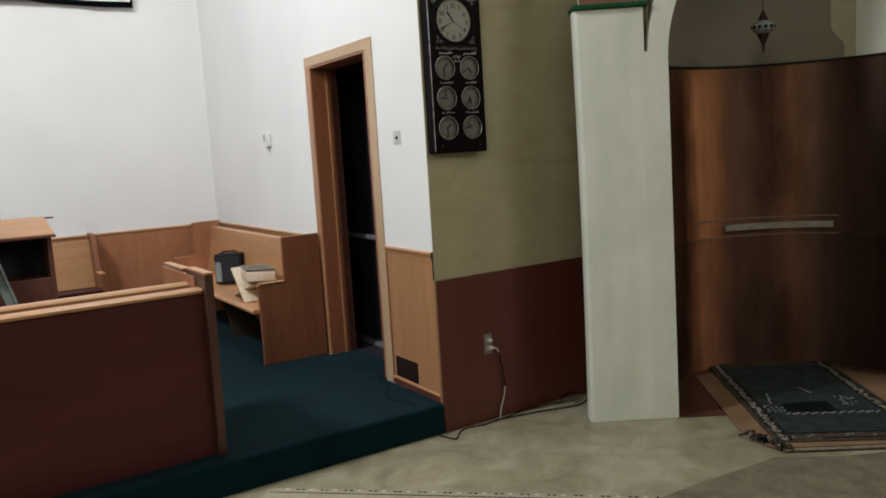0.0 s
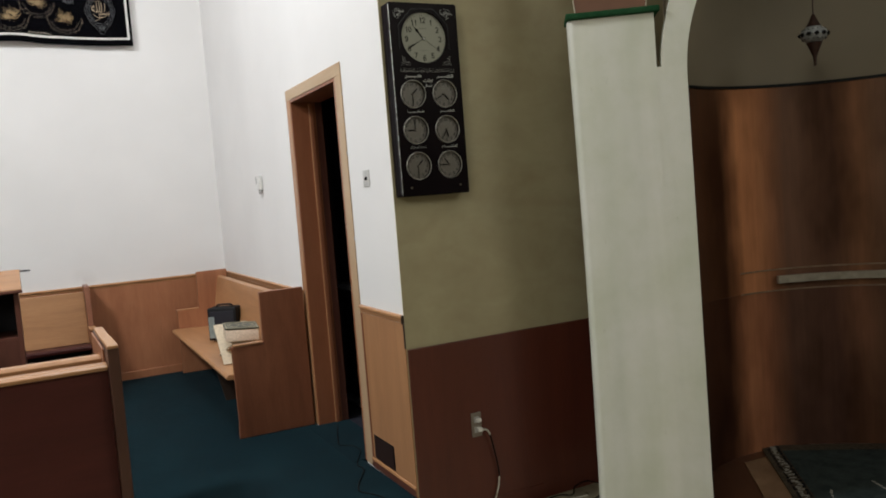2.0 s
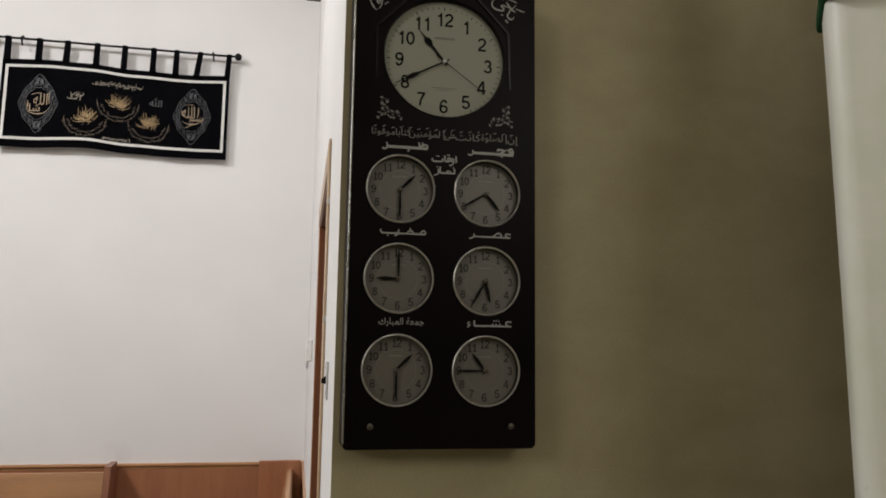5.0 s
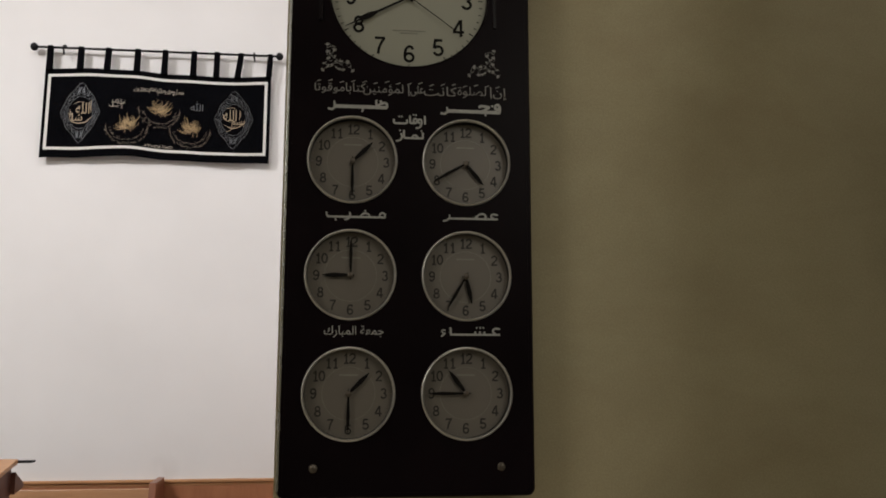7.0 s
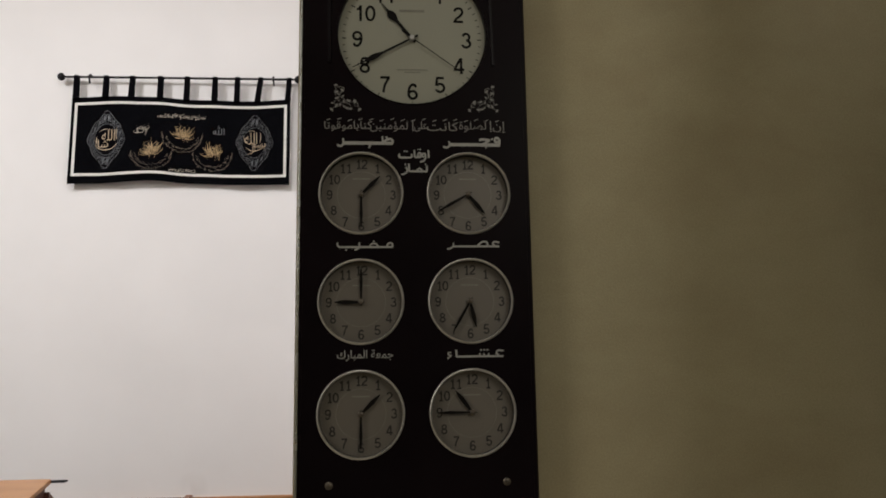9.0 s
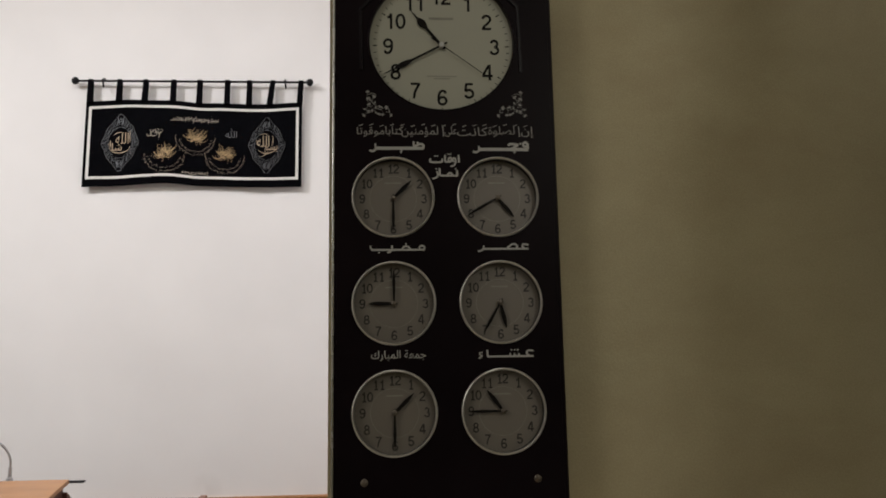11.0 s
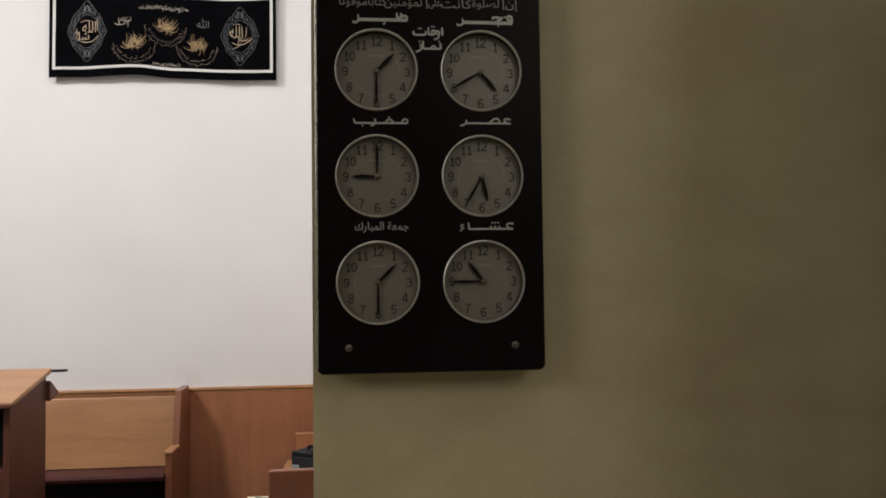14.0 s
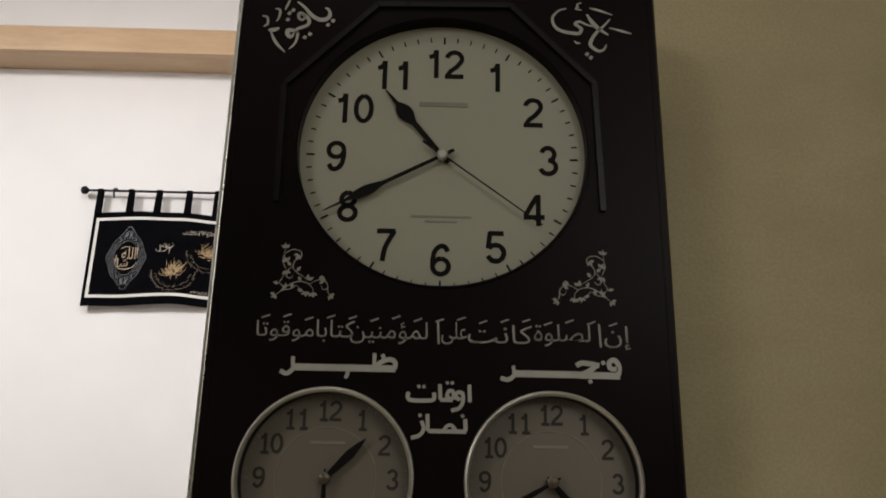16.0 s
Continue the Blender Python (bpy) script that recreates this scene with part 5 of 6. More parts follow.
def power_cords():
    t = thing("power_cable", "thin black and white cord from the outlet to the floor", "cable", (2.75, 3.5, 0.003))
    part("plug_lead", tube(smooth_line([(2.698, 3.532, 0.431), (2.722, 3.532, 0.424), (2.738, 3.535, 0.400)]), 0.0042), CORD, t, "white cord", False, True)
    part("cord", tube(smooth_line([(2.738, 3.535, 0.400), (2.752, 3.540, 0.345), (2.768, 3.545, 0.275), (2.778, 3.548, 0.215), (2.780, 3.548, 0.180)]), 0.0036), DARKCORD, t, "black cord", False, True)
    part("cord", tube(smooth_line([(2.780, 3.548, 0.180), (2.774, 3.548, 0.140), (2.758, 3.545, 0.100), (2.738, 3.540, 0.060), (2.722, 3.530, 0.020), (2.712, 3.520, 0.005)]), 0.0040), CORD, t, "white cord", False, True)
    t = thing("extension_cable", "thin dark cord lying along the floor", "cable", (2.5, 3.45, 0.003))
    pts = [(2.712, 3.520, 0.005), (2.66, 3.515, 0.005), (2.58, 3.505, 0.005), (2.52, 3.525, 0.005), (2.455, 3.525, 0.005), (2.400, 3.490, 0.005), (2.345, 3.433, 0.005), (2.325, 3.445, 0.005), (2.300, 3.545, 0.005)]
    part("cord", tube(smooth_line(pts), 0.0036), DARKCORD, t, "", False, True)
    t = thing("extension_cable", "pale cord lying along the foot of the wall", "cable", (3.0, 3.48, 0.003))
    pts = [(2.88, 3.500, 0.005), (2.98, 3.490, 0.005), (3.10, 3.465, 0.005), (3.22, 3.445, 0.005)]
    part("cord", tube(smooth_line(pts), 0.0038), CORD, t, "", False, True)
    t = thing("extension_cable", "thin dark cords in loose loops beside the wall", "cable", (3.0, 3.5, 0.003))
    pts = [(2.712, 3.520, 0.005), (2.80, 3.525, 0.005), (2.90, 3.545, 0.005), (3.02, 3.535, 0.005), (3.12, 3.535, 0.005), (3.17, 3.500, 0.005), (3.22, 3.545, 0.020), (3.30, 3.550, 0.030), (3.36, 3.53, 0.012), (3.5, 3.53, 0.005)]
    part("cord", tube(smooth_line(pts), 0.0036), DARKCORD, t, "", False, True)
    pts = [(2.72, 3.515, 0.006), (2.84, 3.490, 0.005), (2.95, 3.465, 0.005), (3.08, 3.425, 0.005), (3.18, 3.395, 0.005), (3.25, 3.40, 0.005), (3.33, 3.44, 0.005)]
    part("cord", tube(smooth_line(pts), 0.0034), DARKCORD, t, "", False, True)
    t = thing("extension_cable", "thin dark cord on the carpet by the doorway", "cable", (2.2, 4.2, STEP + 0.003))
    bends = [(2.47, 4.95), (2.415, 4.81), (2.364, 4.66), (2.345, 4.58), (2.397, 4.518), (2.405, 4.42), (2.369, 4.338), (2.30, 4.20), (2.295, 4.096), (2.204, 3.935), (2.165, 3.83), (2.20, 3.749), (2.225, 3.67), (2.19, 3.60)]
    pts = [(x, y, STEP + 0.003) for x, y in bends]
    part("cord", tube(smooth_line(pts), 0.0032), DARKCORD, t, "", False, True)


def wall_speaker():
    t = thing("wall_speaker", "small dark olive box fixed high on the white wall", "speaker", DOORWALL, SKEW)
    y, z = 2.37, 3.49
    part("body", box(-0.092, -0.018, y - 0.055, y + 0.055, z, z + 0.150, 0.006), OLIVE, t, "", True, True)
    part("grille", box(-0.084, -0.026, y - 0.058, y - 0.0545, z + 0.012, z + 0.138, 0.002), MATT, t, "", True)
    part("bracket", box(-0.019, -0.0005, y - 0.020, y + 0.020, z + 0.05, z + 0.10, 0.003), STEEL, t, "", True)


light_switch()
wall_speaker()
door_chime()
floor_vent()
wall_outlet()
power_cords()


# ---- pews ----
def end_panel(front, back, split, top, arm, lo):
    """Outline of a pew end: low arm at the front, tall back, a small foot."""
    s = 1 if back > front else -1
    return [(front, lo), (front + s * 0.004, lo + 0.10), (front, arm - 0.022), (front - s * 0.004, arm), (split - s * 0.004, arm + 0.004), (split, top - 0.003), (back, top), (back + s * 0.004, lo)]


def side_pew():
    """The pew that stands along the wall beside the doorway, a little askew like it."""
    t = thing("side_pew", "honey oak pew with stepped ends standing along the wall", "pew", DOORWALL, SKEW)
    lo = STEP
    a, b = 1.535, 3.925
    part("end_panel", prism(end_panel(-0.490, -0.022, -0.295, 1.052, 0.735, lo), "y", a, a + 0.032, 0.004), REDOAK, t, "", True)
    part("end_panel", prism(end_panel(-0.475, -0.022, -0.285, 1.048, 0.720, lo), "y", b, b + 0.032, 0.004), MIDOAK, t, "", True)
    part("arm_cap", box(-0.482, -0.300, a - 0.004, a + 0.036, 0.735, 0.748, 0.004), OAK, t, "", True)
    part("arm_cap", box(-0.482, -0.290, b - 0.004, b + 0.036, 0.720, 0.733, 0.004), OAK, t, "", True)
    part("seat", prism([(-0.535, 0.552), (-0.530, 0.534), (-0.14, 0.522), (-0.14, 0.556), (-0.520, 0.568)], "y", a + 0.033, b - 0.001, 0.004), OAK_Y, t, "pale worn seat board", True)
    part("backrest", prism([(-0.185, 0.56), (-0.150, 0.56), (-0.070, 0.985), (-0.082, 1.0), (-0.105, 0.985)], "y", a + 0.033, b - 0.001, 0.003), OAK_Y, t, "", True)
    for y in (2.62,):
        part("support", prism([(-0.36, lo), (-0.18, lo), (-0.16, 0.53), (-0.46, 0.535), (-0.41, 0.40)], "y", y, y + 0.03), DARKEND, t, "", True)


def far_bench():
    t = thing("back_bench", "honey oak bench with a high back against the far wall", "pew", (0.0, FAR, STEP))
    x0, x1, lo = -1.6, 1.262, STEP
    prof = [(7.17, lo), (7.165, 0.700), (7.34, 0.712), (7.415, 1.036), (7.615, 1.042), (7.622, lo)]
    part("end_panel", prism(prof, "x", x1, x1 + 0.04, 0.004), REDOAK, t)
    part("end_panel", prism(prof, "x", x0 - 0.04, x0, 0.004), REDOAK, t)
    part("arm_cap", box(x1 - 0.006, x1 + 0.046, 7.155, 7.35, 0.700, 0.717, 0.005), OAK_Y, t)
    # The seat takes the dark oak so that its colour carries the shade.
    part("seat", prism([(7.135, 0.575), (7.14, 0.550), (7.52, 0.53), (7.52, 0.56), (7.15, 0.588)], "x", x0, x1 - 0.001, 0.004), REDOAK_X, t, "seat board, shade put into its red-brown")
    part("backrest", prism([(7.44, 0.57), (7.475, 0.57), (7.555, 0.985), (7.53, 0.985)], "x", x0, x1 - 0.001, 0.003), OAK_X, t)
    # Added board: its dark brown paints the shade under the open bench.
    part("under_seat_shade", box(x0, x1 - 0.001, 7.545, 7.56, lo, 0.53), DARKEND, t, "added board, the dark under the seat put into its colour")


def near_pew():
    t = thing("front_pew", "red-brown oak pew seen from behind with double rail", "pew", (0.0, 3.9, STEP))
    x0, x1, lo = -3.2, 1.105, STEP
    part("end_panel", prism([(3.655, lo), (3.64, 0.30), (3.612, 1.065), (3.90, 1.065), (3.92, 1.046), (4.00, 1.046), (4.02, 1.051), (4.355, 1.051), (4.35, 0.30), (4.33, lo)], "x", x1, x1 + 0.042, 0.004), PEWEND, t)
    part("end_cap", box(x1 - 0.002, x1 + 0.041, 3.598, 3.900, 1.0655, 1.078, 0.004), OAK_Y, t, "pale worn end block")
    part("end_cap", box(x1 + 0.004, x1 + 0.046, 4.000, 4.360, 1.0515, 1.064, 0.004), OAK_Y, t, "pale worn end block")
    # Thin added face: its paler oak paints the lamplight on the inner side.
    part("inner_cheek", box(x1 - 0.0075, x1 - 0.0005, 3.76, 4.345, 0.945, 1.046, 0.002), MIDOAK, t, "added inner face, lamplight put into its paler colour")
    part("back_panel", prism([(3.690, lo), (3.712, lo), (3.712, 0.976), (3.672, 0.976)], "x", x0, x1 - 0.001), REDOAK_X, t, "dark panelled back")
    part("top_rail", prism([(3.650, 0.976), (3.740, 0.976), (3.742, 0.990), (3.725, 1.0), (3.660, 1.0), (3.646, 0.990)], "x", x0, x1 - 0.001, 0.004), OAK_X, t)
    part("inner_rail", prism([(3.850, 0.962), (3.925, 0.962), (3.925, 0.995), (3.91, 1.008), (3.862, 1.008), (3.848, 0.995)], "x", x0, x1 - 0.008, 0.004), OAK_X, t)
    part("ledge", box(x0, x1 - 0.001, 3.741, 3.849, 0.930, 0.945), REDOAK_X, t)
    part("seat", box(x0, x1 - 0.001, 3.86, 4.30, 0.58, 0.615, 0.006), OAK_X, t)
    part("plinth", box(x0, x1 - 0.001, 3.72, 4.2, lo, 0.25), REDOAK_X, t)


side_pew()
far_bench()
near_pew()


def lectern():
    t = thing("lectern", "oak lectern with sloping top and dark open shelf", "lectern", (0.48, 6.42, STEP))
    x0, x1, y0, y1, lo = 0.10, 0.80, 6.20, 6.62, STEP
    for x in (x0, x1 - 0.03):
        part("side_panel", prism([(y0, lo), (y1, lo), (y1, 1.238), (y0, 1.132)], "x", x, x + 0.03, 0.003), DARKOAK, t)
    part("back_panel", box(x0 + 0.03, x1 - 0.03, y1 - 0.025, y1 - 0.002, lo, 1.22), DARKOAK, t)
    part("front_panel", box(x0 + 0.03, x1 - 0.03, y0 + 0.006, y0 + 0.028, lo, 0.83), DARKOAK, t)
    part("shelf", box(x0 + 0.03, x1 - 0.03, y0 + 0.012, y1 - 0.026, 0.83, 0.842, 0.002), DARKOAK, t)
    part("sloping_top", prism([(y0 - 0.035, 1.160), (y0 - 0.030, 1.138), (y1 + 0.02, 1.243), (y1 + 0.02, 1.267)], "x", x0 - 0.02, x1 + 0.02, 0.004), OAK_X, t, "pale oak sloping reading top")
    part("book_lip", box(x0 - 0.01, x1 + 0.025, y0 - 0.045, y0 - 0.012, 1.134, 1.154, 0.004), DARKOAK, t)
    part("back_ledge", box(x0 - 0.02, x1 + 0.085, y1 + 0.021, y1 + 0.065, 1.246, 1.256, 0.002), MATT, t, "thin black slat behind the top")
    part("back_moulding", prism([(y1, 1.10), (y1 + 0.105, 1.122), (y1 + 0.105, 1.140), (y1, 1.205)], "x", x0 - 0.01, x1 + 0.02, 0.0), DARKOAK, t)
    part("dark_backing", box(x0 + 0.031, x1 - 0.031, y1 - 0.04, y1 - 0.0255, 0.85, 1.17), VOID, t, "black sheet across the back of the shelf")
    m = thing("microphone", "thin black gooseneck microphone on the lectern", "microphone", (0.515, 6.662, 1.256))
    part("base", lathe([(0, 1.2565), (0.016, 1.2565), (0.016, 1.275), (0.009, 1.282), (0.009, 1.33), (0, 1.33)], (0.515, 6.662, 0), "z", 16), STEEL, m, "", False, True)
    part("gooseneck", tube(smooth_line([(0.515, 6.662, 1.325), (0.513, 6.655, 1.38), (0.48, 6.64, 1.44), (0.40, 6.61, 1.495), (0.33, 6.58, 1.53), (0.24, 6.55, 1.55)]), 0.006), STEEL, m, "", False, True)
    part("capsule", tube([(0.24, 6.55, 1.55), (0.20, 6.535, 1.553), (0.16, 6.52, 1.553)], 0.014, 12), MATT, m, "", False, True)


def stepladder():
    t = thing("stepladder", "grey-green metal stepladder standing open beside the lectern", "ladder", (0.05, 6.0, STEP))
    y = 5.90

    def rail_x(z):
        return 0.443 - 0.27 * (z - 1.0)

    for s in (1, -1):
        def m(x):
            return x if s > 0 else 0.10 - x

        lo, hi = STEP + 0.004, 1.66
        part("side_rail", prism([(m(rail_x(lo) - 0.072), lo), (m(rail_x(lo) - 0.020), lo), (m(rail_x(hi) - 0.020), hi), (m(rail_x(hi) - 0.072), hi)], "y", y, y + 0.012), LADDER, t)
        part("rail_flange", prism([(m(rail_x(lo) - 0.016), lo), (m(rail_x(lo)), lo), (m(rail_x(hi)), hi), (m(rail_x(hi) - 0.016), hi)], "y", y - 0.016, y + 0.022), LADDER, t)
        part("back_leg", tube([(m(rail_x(hi) - 0.05), y + 0.05, hi - 0.06), (m(rail_x(lo) - 0.02), y + 0.19, lo)], 0.012), LADDER, t, "", False, True)
    for z in (0.43, 0.71, 0.985, 1.265, 1.545):
        part("step", box(0.10 - rail_x(z) + 0.018, rail_x(z) - 0.018, y - 0.055, y + 0.03, z - 0.012, z + 0.012, 0.004), LADDER, t)
    part("top_plate", box(-0.16, 0.26, y - 0.06, y + 0.06, 1.66, 1.69, 0.006), LADDER, t)


def black_case():
    t = thing("speaker_box", "black portable speaker with a pale side panel on the pew", "speaker", (2.185, 6.53, 0.575), -33)
    part("body", box(-0.115, 0.115, -0.075, 0.075, 0.0, 0.250, 0.012), MATT, t, "", True, True)
    part("grille", box(-0.095, 0.095, -0.079, -0.074, 0.02, 0.225, 0.003), VOID, t, "", True)
    part("side_panel", box(-0.106, -0.058, -0.0825, -0.0785, 0.02, 0.185, 0.002), PANELGREY, t, "grey-green side panel", True)
    part("handle", tube(smooth_line([(-0.06, 0, 0.248), (-0.05, 0, 0.266), (0.05, 0, 0.266), (0.06, 0, 0.248)]), 0.007), MATT, t, "", True, True)


def book_stand():
    t = thing("book_stand", "cream folding book stand standing open on the pew seat", "book stand", (2.06, 5.70, 0.571), -2)
    part("leaf", prism([(-0.212, 0.0), (-0.188, 0.0), (0.075, 0.215), (0.058, 0.230)], "x", -0.125, 0.10, 0.003), CREAM, t, "", True)
    part("leaf", prism([(0.185, 0.0), (0.162, 0.0), (-0.225, 0.106), (-0.235, 0.118), (-0.222, 0.124)], "x", -0.090, 0.105, 0.003), CREAM, t, "", True)
    k = thing("book", "thick cream-edged book with a dark green patterned cover", "book", (2.068, 5.562, 0.727), -8)
    k.matrix_world = pose(2.068, 5.562, 0.727, 0, 4, -8)
    part("page_block", prism([(-0.125, -0.012), (0.110, 0.012), (0.112, 0.076), (-0.100, 0.062)], "x", -0.105, 0.105, 0.006), PAGES, k, "", True, True)
    part("cover", prism([(-0.104, 0.0625), (0.116, 0.0765), (0.117, 0.0835), (-0.104, 0.0695)], "x", -0.109, 0.109, 0.002), BOOKGREEN, k, "dark green cover", True)

    def on_cover(y):
        return 0.0695 + (y + 0.104) * 0.014 / 0.221

    def strip(name, pts, width, label):
        b = bmesh.new()
        for p, q in zip(pts, pts[1:]):
            d = (Vector(q) - Vector(p)).normalized()
            e = Vector((-d.y, d.x)) * width / 2
            ring = [Vector(p) - e, Vector(q) - e, Vector(q) + e, Vector(p) + e]
            lo = [b.verts.new((c.x, c.y, on_cover(c.y) - 0.0008)) for c in ring]
            hi = [b.verts.new((c.x, c.y, on_cover(c.y) + 0.0014)) for c in ring]
            b.faces.new(hi)
            for i in range(4):
                b.faces.new((lo[i], lo[(i + 1) % 4], hi[(i + 1) % 4], hi[i]))
        part(name, b, PRINT, k, label, True)

    for g in (0.0, 0.016):
        u, v0, v1 = 0.098 - g, -0.094 + g, 0.104 - g
        strip("cover_frame", [(-u, v0), (u, v0), (u, v1), (-u, v1), (-u, v0)], 0.006 - 0.2 * g, "gold printed frame")
    for c in (-0.042, 0.042):
        strip("cover_print", [(c + 0.032 * math.cos(2 * math.pi * i / 14), 0.005 + 0.052 * math.sin(2 * math.pi * i / 14)) for i in range(15)], 0.007, "gold printed oval")


def paper_slip():
    t = thing("paper_slip", "small folded white paper slip standing on the teal carpet", "paper", (0.99, 6.70, STEP))
    part("leaf", prism([(-0.020, 0.0), (-0.0185, 0.0), (0.0005, 0.075), (-0.001, 0.075)], "x", -0.013, 0.013), PLASTIC, t, "", True)
    part("leaf", prism([(0.020, 0.0), (0.0185, 0.0), (-0.0005, 0.0735), (0.001, 0.0735)], "x", -0.013, 0.013), PLASTIC, t, "", True)


lectern()
paper_slip()
stepladder()
black_case()
book_stand()

# ---- prayer niche across the corner ----
NICHE_AT, NICHE_TURN = (3.06, 3.12, 0.0), -34.4
UC, RI, SPRING = 1.32, 0.84, 2.0      # middle of the arch, its inner radius, its springing
VC, RN = 0.14, 0.86                   # centre and radius of the curved back


def pier(t, mirror):
    def m(x):
        return 2 * UC - x if mirror else x

    lo, hi = sorted((m(-0.013), m(0.353)))
    out = [(x, y) for x, y in rounded(lo, hi, 0.0, 0.13, 0.028, 6)]
    inner = max(out)[0] if not mirror else min(out)[0]
    out = [p for p in out if abs(p[0] - inner) > 0.0285] + ([(inner, 0.0), (inner, 0.13)] if not mirror else [(inner, 0.13), (inner, 0.0)])
    out.sort(key=lambda p: math.atan2(p[1] - 0.065, p[0] - (lo + hi) / 2))
    bm = prism(out, "z", 0.002, 2.268)
    for k in range(1, 12):
        bmesh.ops.bisect_plane(bm, geom=bm.verts[:] + bm.edges[:] + bm.faces[:], plane_co=(0, 0, 2.268 * k / 12), plane_no=(0, 0, 1))
    for v in bm.verts:
        if abs(v.co.x - m(-0.013)) < 0.04:
            h = v.co.z / 2.268
            v.co.x -= (1 if not mirror else -1) * (0.003 * h - 0.006 * (1 - h) - 0.009 * math.sin(math.pi * h))
    p = part("pier", bm, BOARD, t, "", True, True)
    lo, hi = sorted((m(-0.023), m(0.378)))
    part("green_cap", box(lo, hi, -0.020, 0.155, 2.2685, 2.296, 0.008, 3), GREEN, t, "dark green felt cap", True)
    pts = [(0.03, 2.298), (0.022, 2.36), (0.024, 2.45), (0.06, 2.56), (0.12, 2.64), (0.178, 2.72), (0.236, 2.64), (0.296, 2.56), (0.332, 2.45), (0.334, 2.36), (0.326, 2.298)]
    part("cut_out_dome", prism([(m(a), b) for a, b in pts], "y", 0.058, 0.076), [CUTOUT], t, "brown cut-out board", True)
    part("cut_out_edge", ribbon_y([(m(a - 0.002 if a < 0.178 else a + 0.002), b) for a, b in pts], 0.0565, 0.0775), EDGE, t, "", True)
    return p


def ribbon_y(points, y0, y1):
    """A thin band that follows an outline, from y0 to y1."""
    b = bmesh.new()
    n = len(points)
    mid = Vector((sum(p[0] for p in points) / n, sum(p[1] for p in points) / n))
    rows = []
    for p in points:
        v = Vector(p)
        o = v + (v - mid).normalized() * 0.003
        rows.append([b.verts.new((q.x, y, q.y)) for q, y in ((v, y0), (o, y0), (o, y1), (v, y1))])
    for p, q in zip(rows, rows[1:]):
        for j in range(4):
            b.faces.new((p[j], p[(j + 1) % 4], q[(j + 1) % 4], q[j]))
    b.faces.new(rows[0])
    b.faces.new(rows[-1])
    return b


def curved_wall(r0, r1, z0, z1, a0=0, a1=180, n=48):
    b = bmesh.new()
    cols = []
    for k in range(n + 1):
        a = radians(a0 + (a1 - a0) * k / n)
        cols.append([b.verts.new((UC + r * math.cos(a), VC + r * math.sin(a), z)) for r, z in ((r0, z0), (r0, z1), (r1, z1), (r1, z0))])
    for p, q in zip(cols, cols[1:]):
        for j in range(4):
            b.faces.new((p[j], p[(j + 1) % 4], q[(j + 1) % 4], q[j]))
    b.faces.new(cols[0])
    b.faces.new(cols[-1])
    return b


def half_dome(r0, r1, z, n=40, m=10):
    b = bmesh.new()
    grid = {}
    for s, r in enumerate((r0, r1)):
        for i in range(n + 1):
            for j in range(m + 1):
                a, e = radians(180 * i / n), radians(86 * j / m)
                grid[s, i, j] = b.verts.new((UC + r * math.cos(a) * math.cos(e), VC + r * math.sin(a) * math.cos(e), z + 0.5 * r * math.sin(e)))
    for i in range(n):
        for j in range(m):
            for s in (0, 1):
                b.faces.new((grid[s, i, j], grid[s, i + 1, j], grid[s, i + 1, j + 1], grid[s, i, j + 1]))
    return b


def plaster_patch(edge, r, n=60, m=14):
    """A thin coat that stands in for light on the curved upper wall, from its right-hand end to a wavering edge."""
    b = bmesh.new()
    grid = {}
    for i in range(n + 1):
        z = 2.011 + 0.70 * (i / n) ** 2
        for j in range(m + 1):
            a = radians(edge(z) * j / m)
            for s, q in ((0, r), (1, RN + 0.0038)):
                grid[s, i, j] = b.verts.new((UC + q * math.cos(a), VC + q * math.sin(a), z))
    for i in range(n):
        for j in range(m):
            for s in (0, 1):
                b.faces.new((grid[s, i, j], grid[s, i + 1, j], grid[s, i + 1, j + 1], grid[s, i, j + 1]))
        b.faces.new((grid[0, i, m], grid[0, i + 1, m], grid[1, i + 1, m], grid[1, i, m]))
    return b


